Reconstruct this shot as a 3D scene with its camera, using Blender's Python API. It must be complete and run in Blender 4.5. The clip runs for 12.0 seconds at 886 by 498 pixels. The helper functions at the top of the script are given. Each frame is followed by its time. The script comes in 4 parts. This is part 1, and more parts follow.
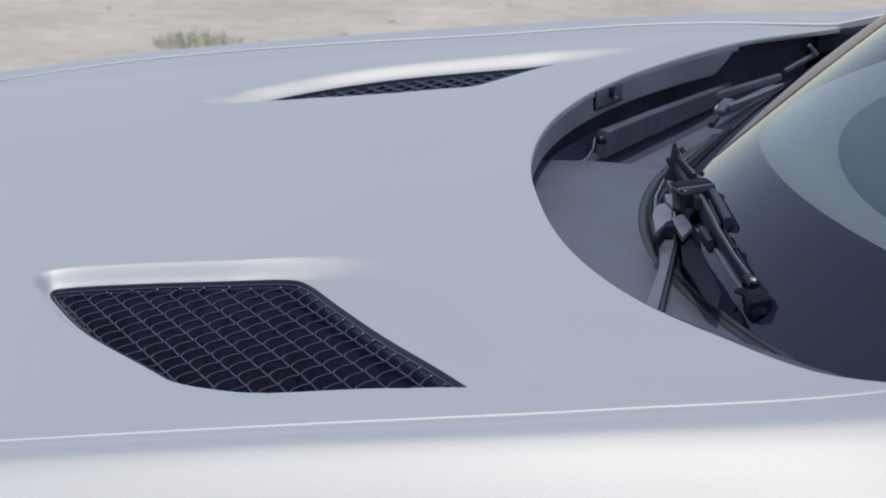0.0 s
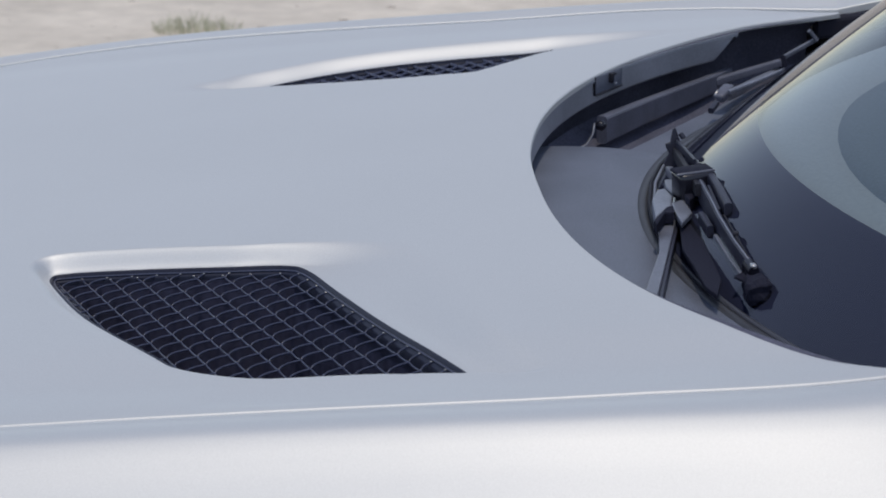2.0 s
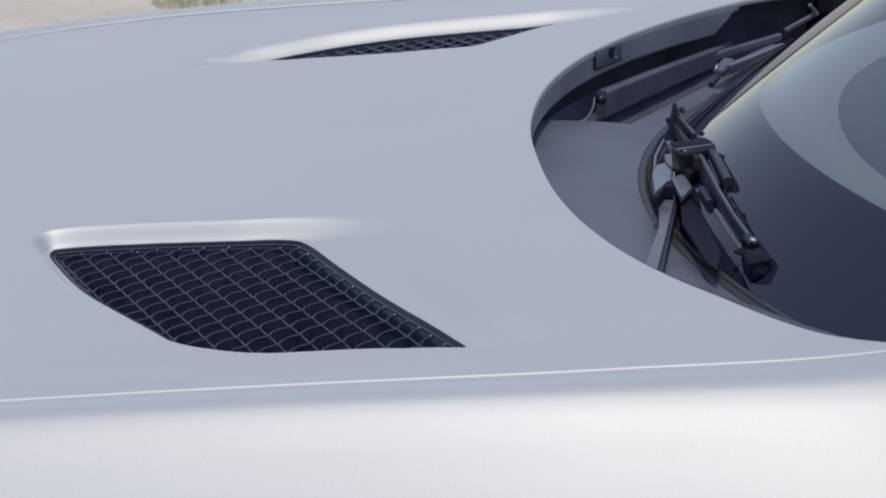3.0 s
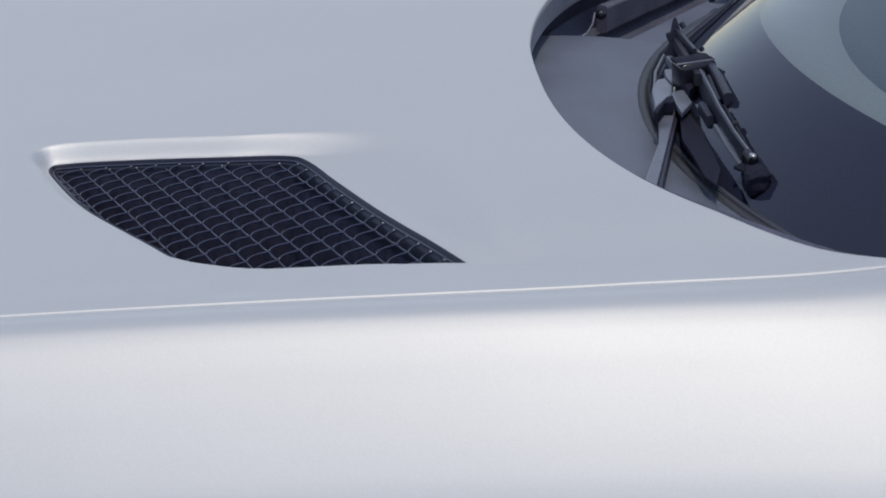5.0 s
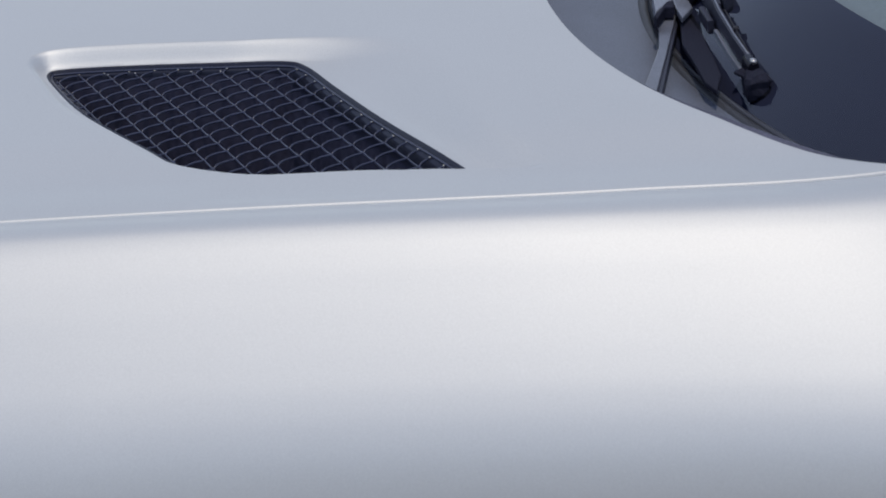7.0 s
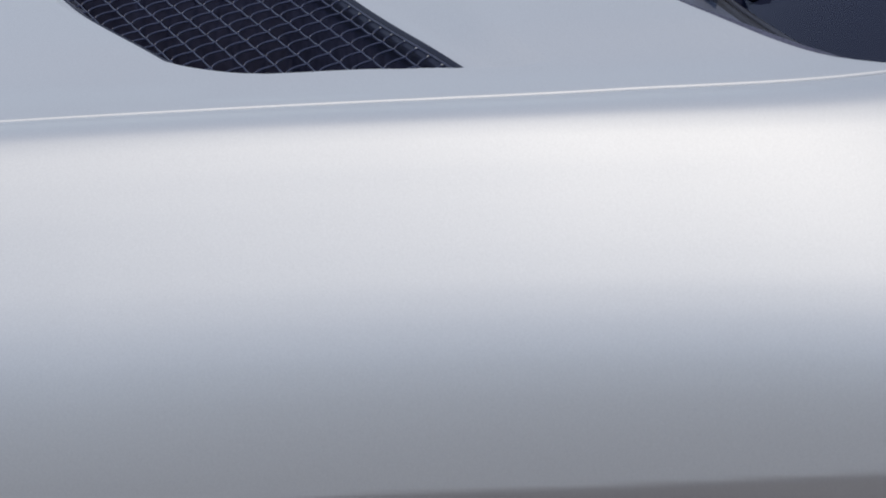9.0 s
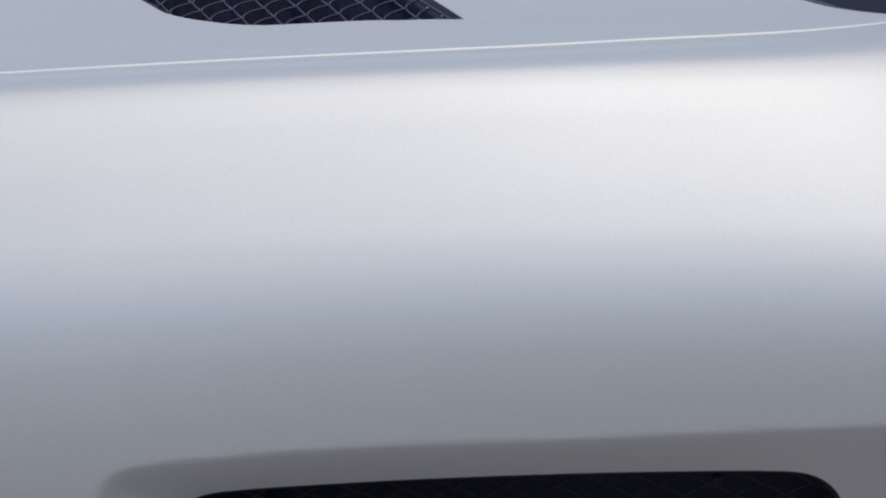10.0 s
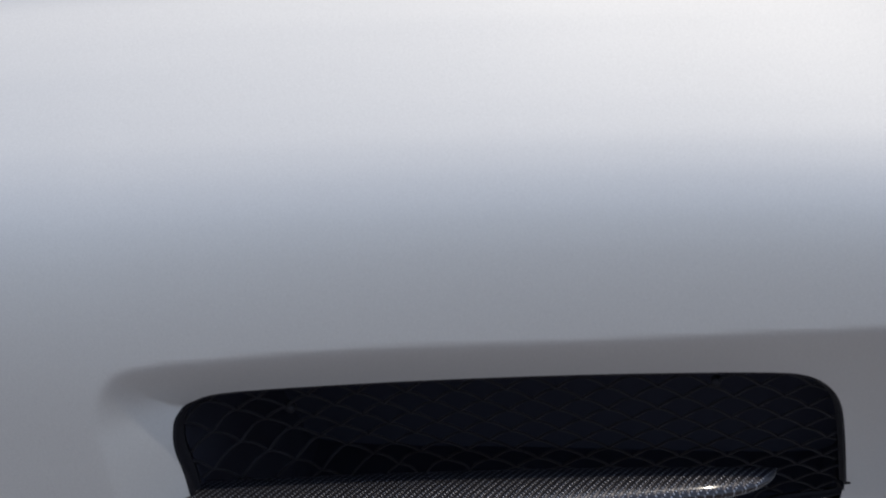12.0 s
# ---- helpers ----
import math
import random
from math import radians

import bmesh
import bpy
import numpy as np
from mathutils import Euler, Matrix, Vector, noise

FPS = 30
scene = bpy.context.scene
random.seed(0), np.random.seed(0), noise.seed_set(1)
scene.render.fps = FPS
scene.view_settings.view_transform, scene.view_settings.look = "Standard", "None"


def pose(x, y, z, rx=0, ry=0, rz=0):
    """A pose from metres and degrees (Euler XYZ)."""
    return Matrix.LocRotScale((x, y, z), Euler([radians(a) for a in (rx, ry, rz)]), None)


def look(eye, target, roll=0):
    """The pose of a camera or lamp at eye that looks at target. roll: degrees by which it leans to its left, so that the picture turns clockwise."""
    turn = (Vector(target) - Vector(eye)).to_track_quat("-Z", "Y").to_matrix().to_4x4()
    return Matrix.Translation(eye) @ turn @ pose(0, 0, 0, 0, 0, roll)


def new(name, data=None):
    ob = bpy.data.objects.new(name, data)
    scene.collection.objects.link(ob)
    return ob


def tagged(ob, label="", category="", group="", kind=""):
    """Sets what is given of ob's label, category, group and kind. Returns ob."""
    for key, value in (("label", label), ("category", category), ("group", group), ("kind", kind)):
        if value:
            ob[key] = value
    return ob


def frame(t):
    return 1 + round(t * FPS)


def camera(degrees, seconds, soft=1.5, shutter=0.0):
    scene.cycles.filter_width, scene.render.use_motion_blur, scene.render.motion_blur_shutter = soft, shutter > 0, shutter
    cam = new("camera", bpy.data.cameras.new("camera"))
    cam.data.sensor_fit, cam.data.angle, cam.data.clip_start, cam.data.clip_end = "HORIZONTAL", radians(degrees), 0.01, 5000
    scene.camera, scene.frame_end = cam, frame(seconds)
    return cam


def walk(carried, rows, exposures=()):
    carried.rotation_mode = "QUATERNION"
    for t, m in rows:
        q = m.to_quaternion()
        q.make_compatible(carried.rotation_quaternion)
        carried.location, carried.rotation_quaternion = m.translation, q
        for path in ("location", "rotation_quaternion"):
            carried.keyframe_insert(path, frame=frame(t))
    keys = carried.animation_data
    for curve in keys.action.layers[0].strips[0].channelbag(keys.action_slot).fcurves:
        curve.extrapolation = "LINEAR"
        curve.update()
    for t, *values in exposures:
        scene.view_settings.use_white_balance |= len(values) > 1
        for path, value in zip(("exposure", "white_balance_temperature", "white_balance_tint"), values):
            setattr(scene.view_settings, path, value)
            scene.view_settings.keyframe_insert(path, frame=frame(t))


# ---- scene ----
cam = camera(25.0, 12.0, soft=1.8)
cam.data.dof.use_dof, cam.data.dof.focus_distance, cam.data.dof.aperture_fstop = True, 1.85, 18.0
EYE = (0.2172, -2.0455, 1.4878)
# seconds, tilt and heading in degrees: one tripod, tilting down
PATH = [
    (0.0, -16.70, 9.17), (0.5, -16.77, 9.17), (1.0, -16.85, 9.17), (1.5, -16.95, 9.17), (2.0, -17.11, 9.16), (2.5, -17.37, 9.16),
    (3.5, -18.43, 9.15), (4.5, -19.61, 9.14), (5.0, -20.26, 9.14), (5.5, -20.86, 9.13), (6.0, -21.55, 9.13), (6.5, -22.25, 9.12), (7.0, -22.96, 9.12),
    (8.0, -24.43, 9.09), (9.0, -25.84, 9.07), (9.5, -26.51, 9.06), (10.0, -27.22, 9.06), (10.5, -27.94, 9.07), (11.0, -28.70, 9.08), (11.5, -29.37, 9.08), (12.0, -30.02, 9.08),
]
walk(cam, [(t, pose(*EYE, 90 + tilt, 0, turn)) for t, tilt, turn in PATH], exposures=[(0.0, 0.22, 6820, 11.3), (12.0, 0.22, 6820, 11.3)])

# ---- light ----
SUN_HEIGHT, SUN_TURN = 78.5, 4.0   # degrees above the ground; degrees from the camera's side towards the car's tail
sun_dir = Vector((math.sin(radians(SUN_TURN)) * math.cos(radians(SUN_HEIGHT)), -math.cos(radians(SUN_TURN)) * math.cos(radians(SUN_HEIGHT)), math.sin(radians(SUN_HEIGHT))))
world = bpy.data.worlds.new("world")
scene.world = world
world.use_nodes = True
wn = world.node_tree.nodes
sky = wn.new("ShaderNodeTexSky")
sky.sky_type, sky.sun_disc = "NISHITA", False
sky.dust_density, sky.air_density, sky.ozone_density = 0.15, 1.0, 1.0
sky.altitude = 800
sky.sun_elevation, sky.sun_rotation = radians(SUN_HEIGHT), math.atan2(sun_dir.x, sun_dir.y)
haze = wn.new("ShaderNodeHueSaturation")
haze.inputs["Saturation"].default_value = 0.73
world.node_tree.links.new(sky.outputs[0], haze.inputs["Color"])
world.node_tree.links.new(haze.outputs[0], wn["Background"].inputs[0])
wn["Background"].inputs[1].default_value = 0.150
sun_data = bpy.data.lights.new("sun", "SUN")
sun_data.energy, sun_data.angle, sun_data.color = 1.26, radians(0.53), (1.0, 0.940, 0.82)
sun = new("sun", sun_data)
sun.matrix_world = look(sun_dir * 20, (0, 0, 0))


# ---- materials ----
def material(name, color, rough=0.5, metal=0.0, coat=0.0, coat_rough=0.2, spec=0.5, grain=0.0, grain_size=200.0, stain=0.0, stain_size=6.0, bump=0.0, rough_var=0.0):
    """A principled surface with fine grain and broad stains in its colour, both in object space."""
    m = bpy.data.materials.new(name)
    m.use_nodes = True
    n, link = m.node_tree.nodes, m.node_tree.links.new
    b = n["Principled BSDF"]
    b.inputs["Base Color"].default_value = (*color, 1)
    b.inputs["Roughness"].default_value, b.inputs["Metallic"].default_value = rough, metal
    b.inputs["Coat Weight"].default_value, b.inputs["Coat Roughness"].default_value = coat, coat_rough
    b.inputs["Specular IOR Level"].default_value = spec
    where = n.new("ShaderNodeTexCoord").outputs["Object"]
    fine = n.new("ShaderNodeTexNoise")
    fine.inputs["Scale"].default_value, fine.inputs["Detail"].default_value = grain_size, 4
    broad = n.new("ShaderNodeTexNoise")
    broad.inputs["Scale"].default_value, broad.inputs["Detail"].default_value = stain_size, 5
    link(where, fine.inputs["Vector"]), link(where, broad.inputs["Vector"])
    value = None
    for tex, amount in ((fine, grain), (broad, stain)):
        if amount:
            r = n.new("ShaderNodeMapRange")
            r.inputs["From Min"].default_value, r.inputs["From Max"].default_value = 0.25, 0.75
            r.inputs["To Min"].default_value, r.inputs["To Max"].default_value = 1 - amount, 1 + amount
            link(tex.outputs["Fac"], r.inputs["Value"])
            if value is None:
                value = r.outputs[0]
            else:
                k = n.new("ShaderNodeMath")
                k.operation = "MULTIPLY"
                link(value, k.inputs[0]), link(r.outputs[0], k.inputs[1])
                value = k.outputs[0]
    if value is not None:
        mix = n.new("ShaderNodeVectorMath")
        mix.operation = "SCALE"
        mix.inputs[0].default_value = color
        link(value, mix.inputs["Scale"])
        link(mix.outputs[0], b.inputs["Base Color"])
    if rough_var:
        r = n.new("ShaderNodeMapRange")
        r.inputs["To Min"].default_value, r.inputs["To Max"].default_value = max(0.0, rough - rough_var), rough + rough_var
        link(broad.outputs["Fac"], r.inputs["Value"])
        link(r.outputs[0], b.inputs["Roughness"])
    if bump:
        k = n.new("ShaderNodeBump")
        k.inputs["Strength"].default_value, k.inputs["Distance"].default_value = 1.0, bump
        link(fine.outputs["Fac"], k.inputs["Height"])
        link(k.outputs[0], b.inputs["Normal"])
    return m


def carbon_material():
    """Twill weave under clear lacquer: two sets of tows that catch the light in turn."""
    m = bpy.data.materials.new("carbon_weave")
    m.use_nodes = True
    n, link = m.node_tree.nodes, m.node_tree.links.new
    b = n["Principled BSDF"]
    where = n.new("ShaderNodeTexCoord").outputs["Object"]
    turn = n.new("ShaderNodeMapping")
    turn.inputs["Rotation"].default_value = (0, 0, radians(38))
    link(where, turn.inputs["Vector"])
    waves = []
    for axis in ("X", "Y"):
        w = n.new("ShaderNodeTexWave")
        w.wave_type, w.bands_direction, w.wave_profile = "BANDS", axis, "SIN"
        w.inputs["Scale"].default_value, w.inputs["Distortion"].default_value = (76.0 if axis == "X" else 136.0), 0.3
        link(turn.outputs[0], w.inputs["Vector"])
        waves.append(w.outputs["Fac"])
    k = n.new("ShaderNodeMath")
    k.operation = "MULTIPLY"
    link(waves[0], k.inputs[0]), link(waves[1], k.inputs[1])
    ramp = n.new("ShaderNodeValToRGB")
    ramp.color_ramp.elements[0].position, ramp.color_ramp.elements[0].color = 0.55, (0.024, 0.023, 0.029, 1)
    ramp.color_ramp.elements[1].position, ramp.color_ramp.elements[1].color = 0.95, (0.38, 0.40, 0.46, 1)
    link(k.outputs[0], ramp.inputs[0])
    link(ramp.outputs[0], b.inputs["Base Color"])
    b.inputs["Metallic"].default_value, b.inputs["Roughness"].default_value = 0.6, 0.32
    b.inputs["Coat Weight"].default_value, b.inputs["Coat Roughness"].default_value = 0.8, 0.08
    bump = n.new("ShaderNodeBump")
    bump.inputs["Strength"].default_value, bump.inputs["Distance"].default_value = 0.8, 0.0006
    link(k.outputs[0], bump.inputs["Height"])
    link(bump.outputs[0], b.inputs["Normal"])
    return m


M_PAINT = material("silver_paint", (0.70, 0.70, 0.695), 0.635, 0.90, coat=0.0, grain=0.05, grain_size=900, stain=0.015, stain_size=3)
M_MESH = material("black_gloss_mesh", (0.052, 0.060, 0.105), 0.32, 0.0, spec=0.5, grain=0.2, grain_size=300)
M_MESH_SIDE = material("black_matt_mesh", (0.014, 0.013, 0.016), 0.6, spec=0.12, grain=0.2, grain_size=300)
M_RIM = material("black_satin_rim", (0.016, 0.019, 0.038), 0.5, 0.0, spec=0.25, grain=0.15, grain_size=250)
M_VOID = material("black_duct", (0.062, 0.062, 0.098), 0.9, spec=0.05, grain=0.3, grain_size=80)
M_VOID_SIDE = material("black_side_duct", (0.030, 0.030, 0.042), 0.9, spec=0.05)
M_PLASTIC = material("grey_plastic", (0.120, 0.134, 0.176), 0.48, grain=0.25, grain_size=600, stain=0.2, stain_size=14, bump=0.0003, rough_var=0.12)
M_BLACK = material("black_plastic", (0.015, 0.015, 0.017), 0.45, grain=0.25, grain_size=500, stain=0.2, stain_size=20, bump=0.0002)
M_RUBBER = material("black_rubber", (0.019, 0.019, 0.027), 0.6, spec=0.25, grain=0.3, grain_size=400)
M_JOINT = material("black_joint", (0.019, 0.020, 0.034), 0.7, spec=0.08, grain=0.2, grain_size=400)
M_CARBON = carbon_material()
M_SAND = material("sand", (0.645, 0.575, 0.49), 0.95, grain=0.12, grain_size=9, stain=0.16, stain_size=1.3, bump=0.02)
M_DASH = material("dash_leather", (0.30, 0.355, 0.42), 0.6, grain=0.1, grain_size=300)
M_FLANGE = material("grey_flange", (0.37, 0.38, 0.42), 0.5, grain=0.15, grain_size=400, stain=0.2, stain_size=12)
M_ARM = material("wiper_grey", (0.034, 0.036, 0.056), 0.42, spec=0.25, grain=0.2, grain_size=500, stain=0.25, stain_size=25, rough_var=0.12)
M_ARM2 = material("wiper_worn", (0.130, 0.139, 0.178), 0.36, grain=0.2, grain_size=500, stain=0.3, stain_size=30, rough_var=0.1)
M_ARM_FAR = material("wiper_satin", (0.115, 0.122, 0.160), 0.40, grain=0.2, grain_size=500, stain=0.25, stain_size=25, rough_var=0.1)
M_TRAY = material("tray_plastic", (0.085, 0.088, 0.125), 0.7, spec=0.2, grain=0.3, grain_size=300, stain=0.3, stain_size=12)
M_CAP = material("wiper_gloss", (0.014, 0.014, 0.022), 0.20, 0.0, stain=0.2, stain_size=30)
M_SEAL = material("grey_seal", (0.042, 0.044, 0.054), 0.5, grain=0.2, grain_size=400, stain=0.2, stain_size=15)
M_TRIM = material("glass_trim", (0.050, 0.052, 0.066), 0.4, grain=0.1, grain_size=300, stain=0.2, stain_size=15)
M_FRIT = material("black_ceramic", (0.042, 0.047, 0.098), 0.6, spec=0.03)
M_HOOD = material("hood_leather", (0.135, 0.185, 0.245), 0.6, grain=0.15, grain_size=300)
M_ROAD = material("packed_dirt", (0.215, 0.186, 0.172), 0.9, grain=0.35, grain_size=60, stain=0.25, stain_size=0.8, bump=0.003)
M_PEBBLE = material("pebble", (0.50, 0.435, 0.38), 0.9, grain=0.2, grain_size=60, stain=0.35, stain_size=1.1)
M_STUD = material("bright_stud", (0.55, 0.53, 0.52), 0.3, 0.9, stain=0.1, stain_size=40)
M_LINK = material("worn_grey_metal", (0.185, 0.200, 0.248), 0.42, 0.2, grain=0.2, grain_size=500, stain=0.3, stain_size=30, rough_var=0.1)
# cool grey: distance haze put into the colour, for bluer reflections on the wing
M_HILL = material("bare_hill", (0.25, 0.245, 0.265), 0.95, grain=0.2, grain_size=0.02, stain=0.25, stain_size=0.006)
M_GRASS = material("dry_grass", (0.50, 0.49, 0.36), 0.8, grain=0.2, grain_size=20)


def glass_material():
    m = bpy.data.materials.new("tinted_glass")
    m.use_nodes = True
    n, link = m.node_tree.nodes, m.node_tree.links.new
    n.remove(n["Principled BSDF"])
    clear, gloss, mix, fres = n.new("ShaderNodeBsdfTransparent"), n.new("ShaderNodeBsdfGlossy"), n.new("ShaderNodeMixShader"), n.new("ShaderNodeFresnel")
    clear.inputs["Color"].default_value = (0.65, 0.71, 0.73, 1)
    gloss.inputs["Roughness"].default_value = 0.01
    gloss.inputs["Color"].default_value = (0.85, 0.85, 0.87, 1)
    fres.inputs["IOR"].default_value = 1.52
    link(fres.outputs[0], mix.inputs[0]), link(clear.outputs[0], mix.inputs[1]), link(gloss.outputs[0], mix.inputs[2])
    link(mix.outputs[0], n["Material Output"].inputs["Surface"])
    return m


M_GLASS = glass_material()


# ---- geometry helpers ----
def mesh_of(name, verts, faces, mat, smooth=True):
    me = bpy.data.meshes.new(name)
    me.from_pydata([tuple(v) for v in verts], [], [tuple(int(i) for i in f) for f in faces])
    me.materials.append(mat)
    if smooth:
        me.polygons.foreach_set("use_smooth", [True] * len(me.polygons))
    me.update()
    return me


def shaped_mesh(name, verts, faces, normals, mat):
    """A mesh whose shading normals are given point by point."""
    v, n = np.array(verts), np.array(normals)
    turned = []
    for f in faces:
        a, b, c = v[f[0]], v[f[1]], v[f[2]]
        g = np.cross(b - a, c - a)
        if len(f) == 4:
            g = g + np.cross(c - a, v[f[3]] - a)
        turned.append(tuple(f)[::-1] if g @ n[list(f)].sum(0) < 0 else tuple(f))
    me = mesh_of(name, verts, turned, mat)
    me.normals_split_custom_set_from_vertices([tuple(k) for k in n])
    return me


def surface_normals(shape, q, way):
    """Unit normals of a lifted plan surface, on the side of way."""
    h = 0.0006
    du = shape(q + (h, 0)) - shape(q - (h, 0))
    dv = shape(q + (0, h)) - shape(q - (0, h))
    n = np.cross(du, dv)
    n /= np.linalg.norm(n, axis=1)[:, None] + 1e-15
    return np.where((n @ np.array(way) < 0)[:, None], -n, n)


def under(name, me, parent, label=""):
    ob = new(name, me)
    ob.parent = parent
    return tagged(ob, label)


def part(name, bm, mat, parent, label="", smooth=True):
    me = bpy.data.meshes.new(name)
    bmesh.ops.recalc_face_normals(bm, faces=bm.faces)
    bm.to_mesh(me)
    bm.free()
    me.materials.append(mat)
    if smooth:
        me.polygons.foreach_set("use_smooth", [True] * len(me.polygons))
    return under(name, me, parent, label)


def smooth_loop(points, n=10, sharp=()):
    """A closed Catmull-Rom line through the points; those listed in sharp keep their corner."""
    p, k, out = [np.array(q, float) for q in points], len(points), []
    for i in range(k):
        a, b, c, d = p[i - 1], p[i], p[(i + 1) % k], p[(i + 2) % k]
        if i in sharp:
            a = 2 * b - c
        if (i + 1) % k in sharp:
            d = 2 * c - b
        for t in np.arange(n) / n:
            out.append(0.5 * (2 * b + (c - a) * t + (2 * a - 5 * b + 4 * c - d) * t * t + (3 * b - a - 3 * c + d) * t ** 3))
    return np.array(out)


def signed_distance(q, loop):
    """Distance of the points q from a closed line, below nought inside, and the nearest points on it."""
    a, b = loop, np.roll(loop, -1, 0)
    best, near, inside = np.full(len(q), 1e9), np.zeros_like(q), np.zeros(len(q), bool)
    for s, e in zip(a, b):
        d = e - s
        t = np.clip(((q - s) @ d) / max(d @ d, 1e-12), 0, 1)
        foot = s + t[:, None] * d
        dist = np.hypot(*(q - foot).T)
        m = dist < best
        best[m], near[m] = dist[m], foot[m]
        cross = (s[1] > q[:, 1]) != (e[1] > q[:, 1])
        xs = s[0] + (q[:, 1] - s[1]) * d[0] / (d[1] if abs(d[1]) > 1e-12 else 1e-12)
        inside ^= cross & (q[:, 0] < xs)
    return np.where(inside, -best, best), near


def smoothstep(a, b, x):
    t = np.clip((x - a) / (b - a), 0, 1)
    return t * t * (3 - 2 * t)


def sheet(plan, shape, holes=(), cell=0.006):
    """A grid of plan points (rows x columns x 2) lifted by shape(points), with the loops in holes cut out cleanly."""
    r, c, _ = plan.shape
    q = plan.reshape(-1, 2).copy()
    gone = np.zeros(len(q), bool)
    for loop in holes:
        sd, near = signed_distance(q, loop)
        snap = np.abs(sd) < cell * 0.55
        q[snap] = near[snap]
        gone |= (sd < 0) & ~snap
    faces = []
    for i in range(r - 1):
        for j in range(c - 1):
            f = (i * c + j, i * c + j + 1, (i + 1) * c + j + 1, (i + 1) * c + j)
            lost = [k for k in range(4) if gone[f[k]]]
            if not lost:
                faces.append(f)
            elif len(lost) == 1:
                faces.append(tuple(f[k] for k in range(4) if k != lost[0]))
    if holes:
        mid = np.array([q[list(f)].mean(0) for f in faces])
        keep = np.ones(len(faces), bool)
        for loop in holes:
            keep &= signed_distance(mid, loop)[0] > 0
        faces = [f for f, k in zip(faces, keep) if k]
    return shape(q), faces, q


def tube(path, radius, sides=6, closed=False, flat=1.0):
    """Vertices and faces of a round bar along a line; flat squeezes it upright."""
    p = np.array(path, float)
    k = len(p)
    d = np.roll(p, -1, 0) - np.roll(p, 1, 0) if closed else np.gradient(p, axis=0)
    d /= np.linalg.norm(d, axis=1)[:, None] + 1e-12
    up = np.array([0, 0, 1.0])
    side = np.cross(d, up)
    side /= np.linalg.norm(side, axis=1)[:, None] + 1e-9
    nor = np.cross(side, d)
    rad = np.full(k, radius) if np.isscalar(radius) else np.array(radius)
    verts, faces = [], []
    for i in range(k):
        for s in range(sides):
            a = 2 * math.pi * s / sides
            verts.append(p[i] + rad[i] * (math.cos(a) * side[i] + flat * math.sin(a) * nor[i]))
    for i in range(k if closed else k - 1):
        for s in range(sides):
            a, b = i * sides + s, i * sides + (s + 1) % sides
            j = (i + 1) % k
            faces.append((a, b, j * sides + (s + 1) % sides, j * sides + s))
    if not closed:
        faces += [tuple(range(sides))[::-1], tuple((k - 1) * sides + s for s in range(sides))]
    return verts, faces


def joined(pieces):
    verts, faces = [], []
    for v, f in pieces:
        n = len(verts)
        verts += list(v)
        faces += [tuple(i + n for i in g) for g in f]
    return verts, faces


def bevelled_box(size, bevel=0.003, at=(0, 0, 0), turn=(0, 0, 0), segments=2):
    bm = bmesh.new()
    bmesh.ops.create_cube(bm, size=1)
    bmesh.ops.scale(bm, vec=size, verts=bm.verts)
    bmesh.ops.bevel(bm, geom=bm.edges[:], offset=bevel, segments=segments, affect="EDGES", profile=0.5)
    bmesh.ops.transform(bm, matrix=pose(*at, *turn), verts=bm.verts)
    return bm


def bar(points, width, height, mat, name, parent, label="", taper=1.0, bevel=0.25):
    """A bevelled bar along a line, with its broad side level."""
    p = [Vector(q) for q in points]
    bm = bmesh.new()
    rings = []
    shape = []
    b = min(width, height) * bevel
    for sx, sz in ((1, 1), (-1, 1), (-1, -1), (1, -1)):
        cx, cz = sx * (width / 2 - b), sz * (height / 2 - b)
        corner = [(cx + sx * b, cz), (cx + sx * b * 0.7, cz + sz * b * 0.7), (cx, cz + sz * b)]
        shape += corner if sx * sz > 0 else corner[::-1]
    for i, q in enumerate(p):
        d = (p[min(i + 1, len(p) - 1)] - p[max(i - 1, 0)]).normalized()
        s = d.cross(Vector((0, 0, 1))).normalized()
        u = s.cross(d)
        k = 1 + (taper - 1) * i / max(1, len(p) - 1)
        rings.append([bm.verts.new(q + s * (a * k) + u * (c * k)) for a, c in shape])
    for r0, r1 in zip(rings, rings[1:]):
        for i in range(len(shape)):
            bm.faces.new((r0[i], r0[(i + 1) % len(shape)], r1[(i + 1) % len(shape)], r1[i]))
    bm.faces.new(rings[0]), bm.faces.new(rings[-1])
    return part(name, bm, mat, parent, label, smooth=False)


# ---- the car's lines: x towards the tail, y across, z up ----
NOSE, TAIL = -1.25, 0.75


def plain_line_y(x):
    x = np.asarray(x, float)
    return 0.761 - 0.022 * np.clip(x, 0, 9) - 0.33 * np.clip(x - 0.05, 0, 9) ** 2 - 0.10 * np.clip(-0.35 - x, 0, 9) ** 2 + 0.012 * np.clip(-x, 0, 0.5)


def line_y(x):
    """Half the width between the bonnet's two shut lines, on the near side."""
    x = np.asarray(x, float)
    return plain_line_y(x) - 0.0022 - 0.043 * np.clip(x, -0.42, 9) - 0.045 * np.clip(x, 0, 9) ** 2 + 0.0065 * smoothstep(0.13, 0.27, x) - 0.9 * np.clip(x - 0.27, 0, 0.08) ** 2


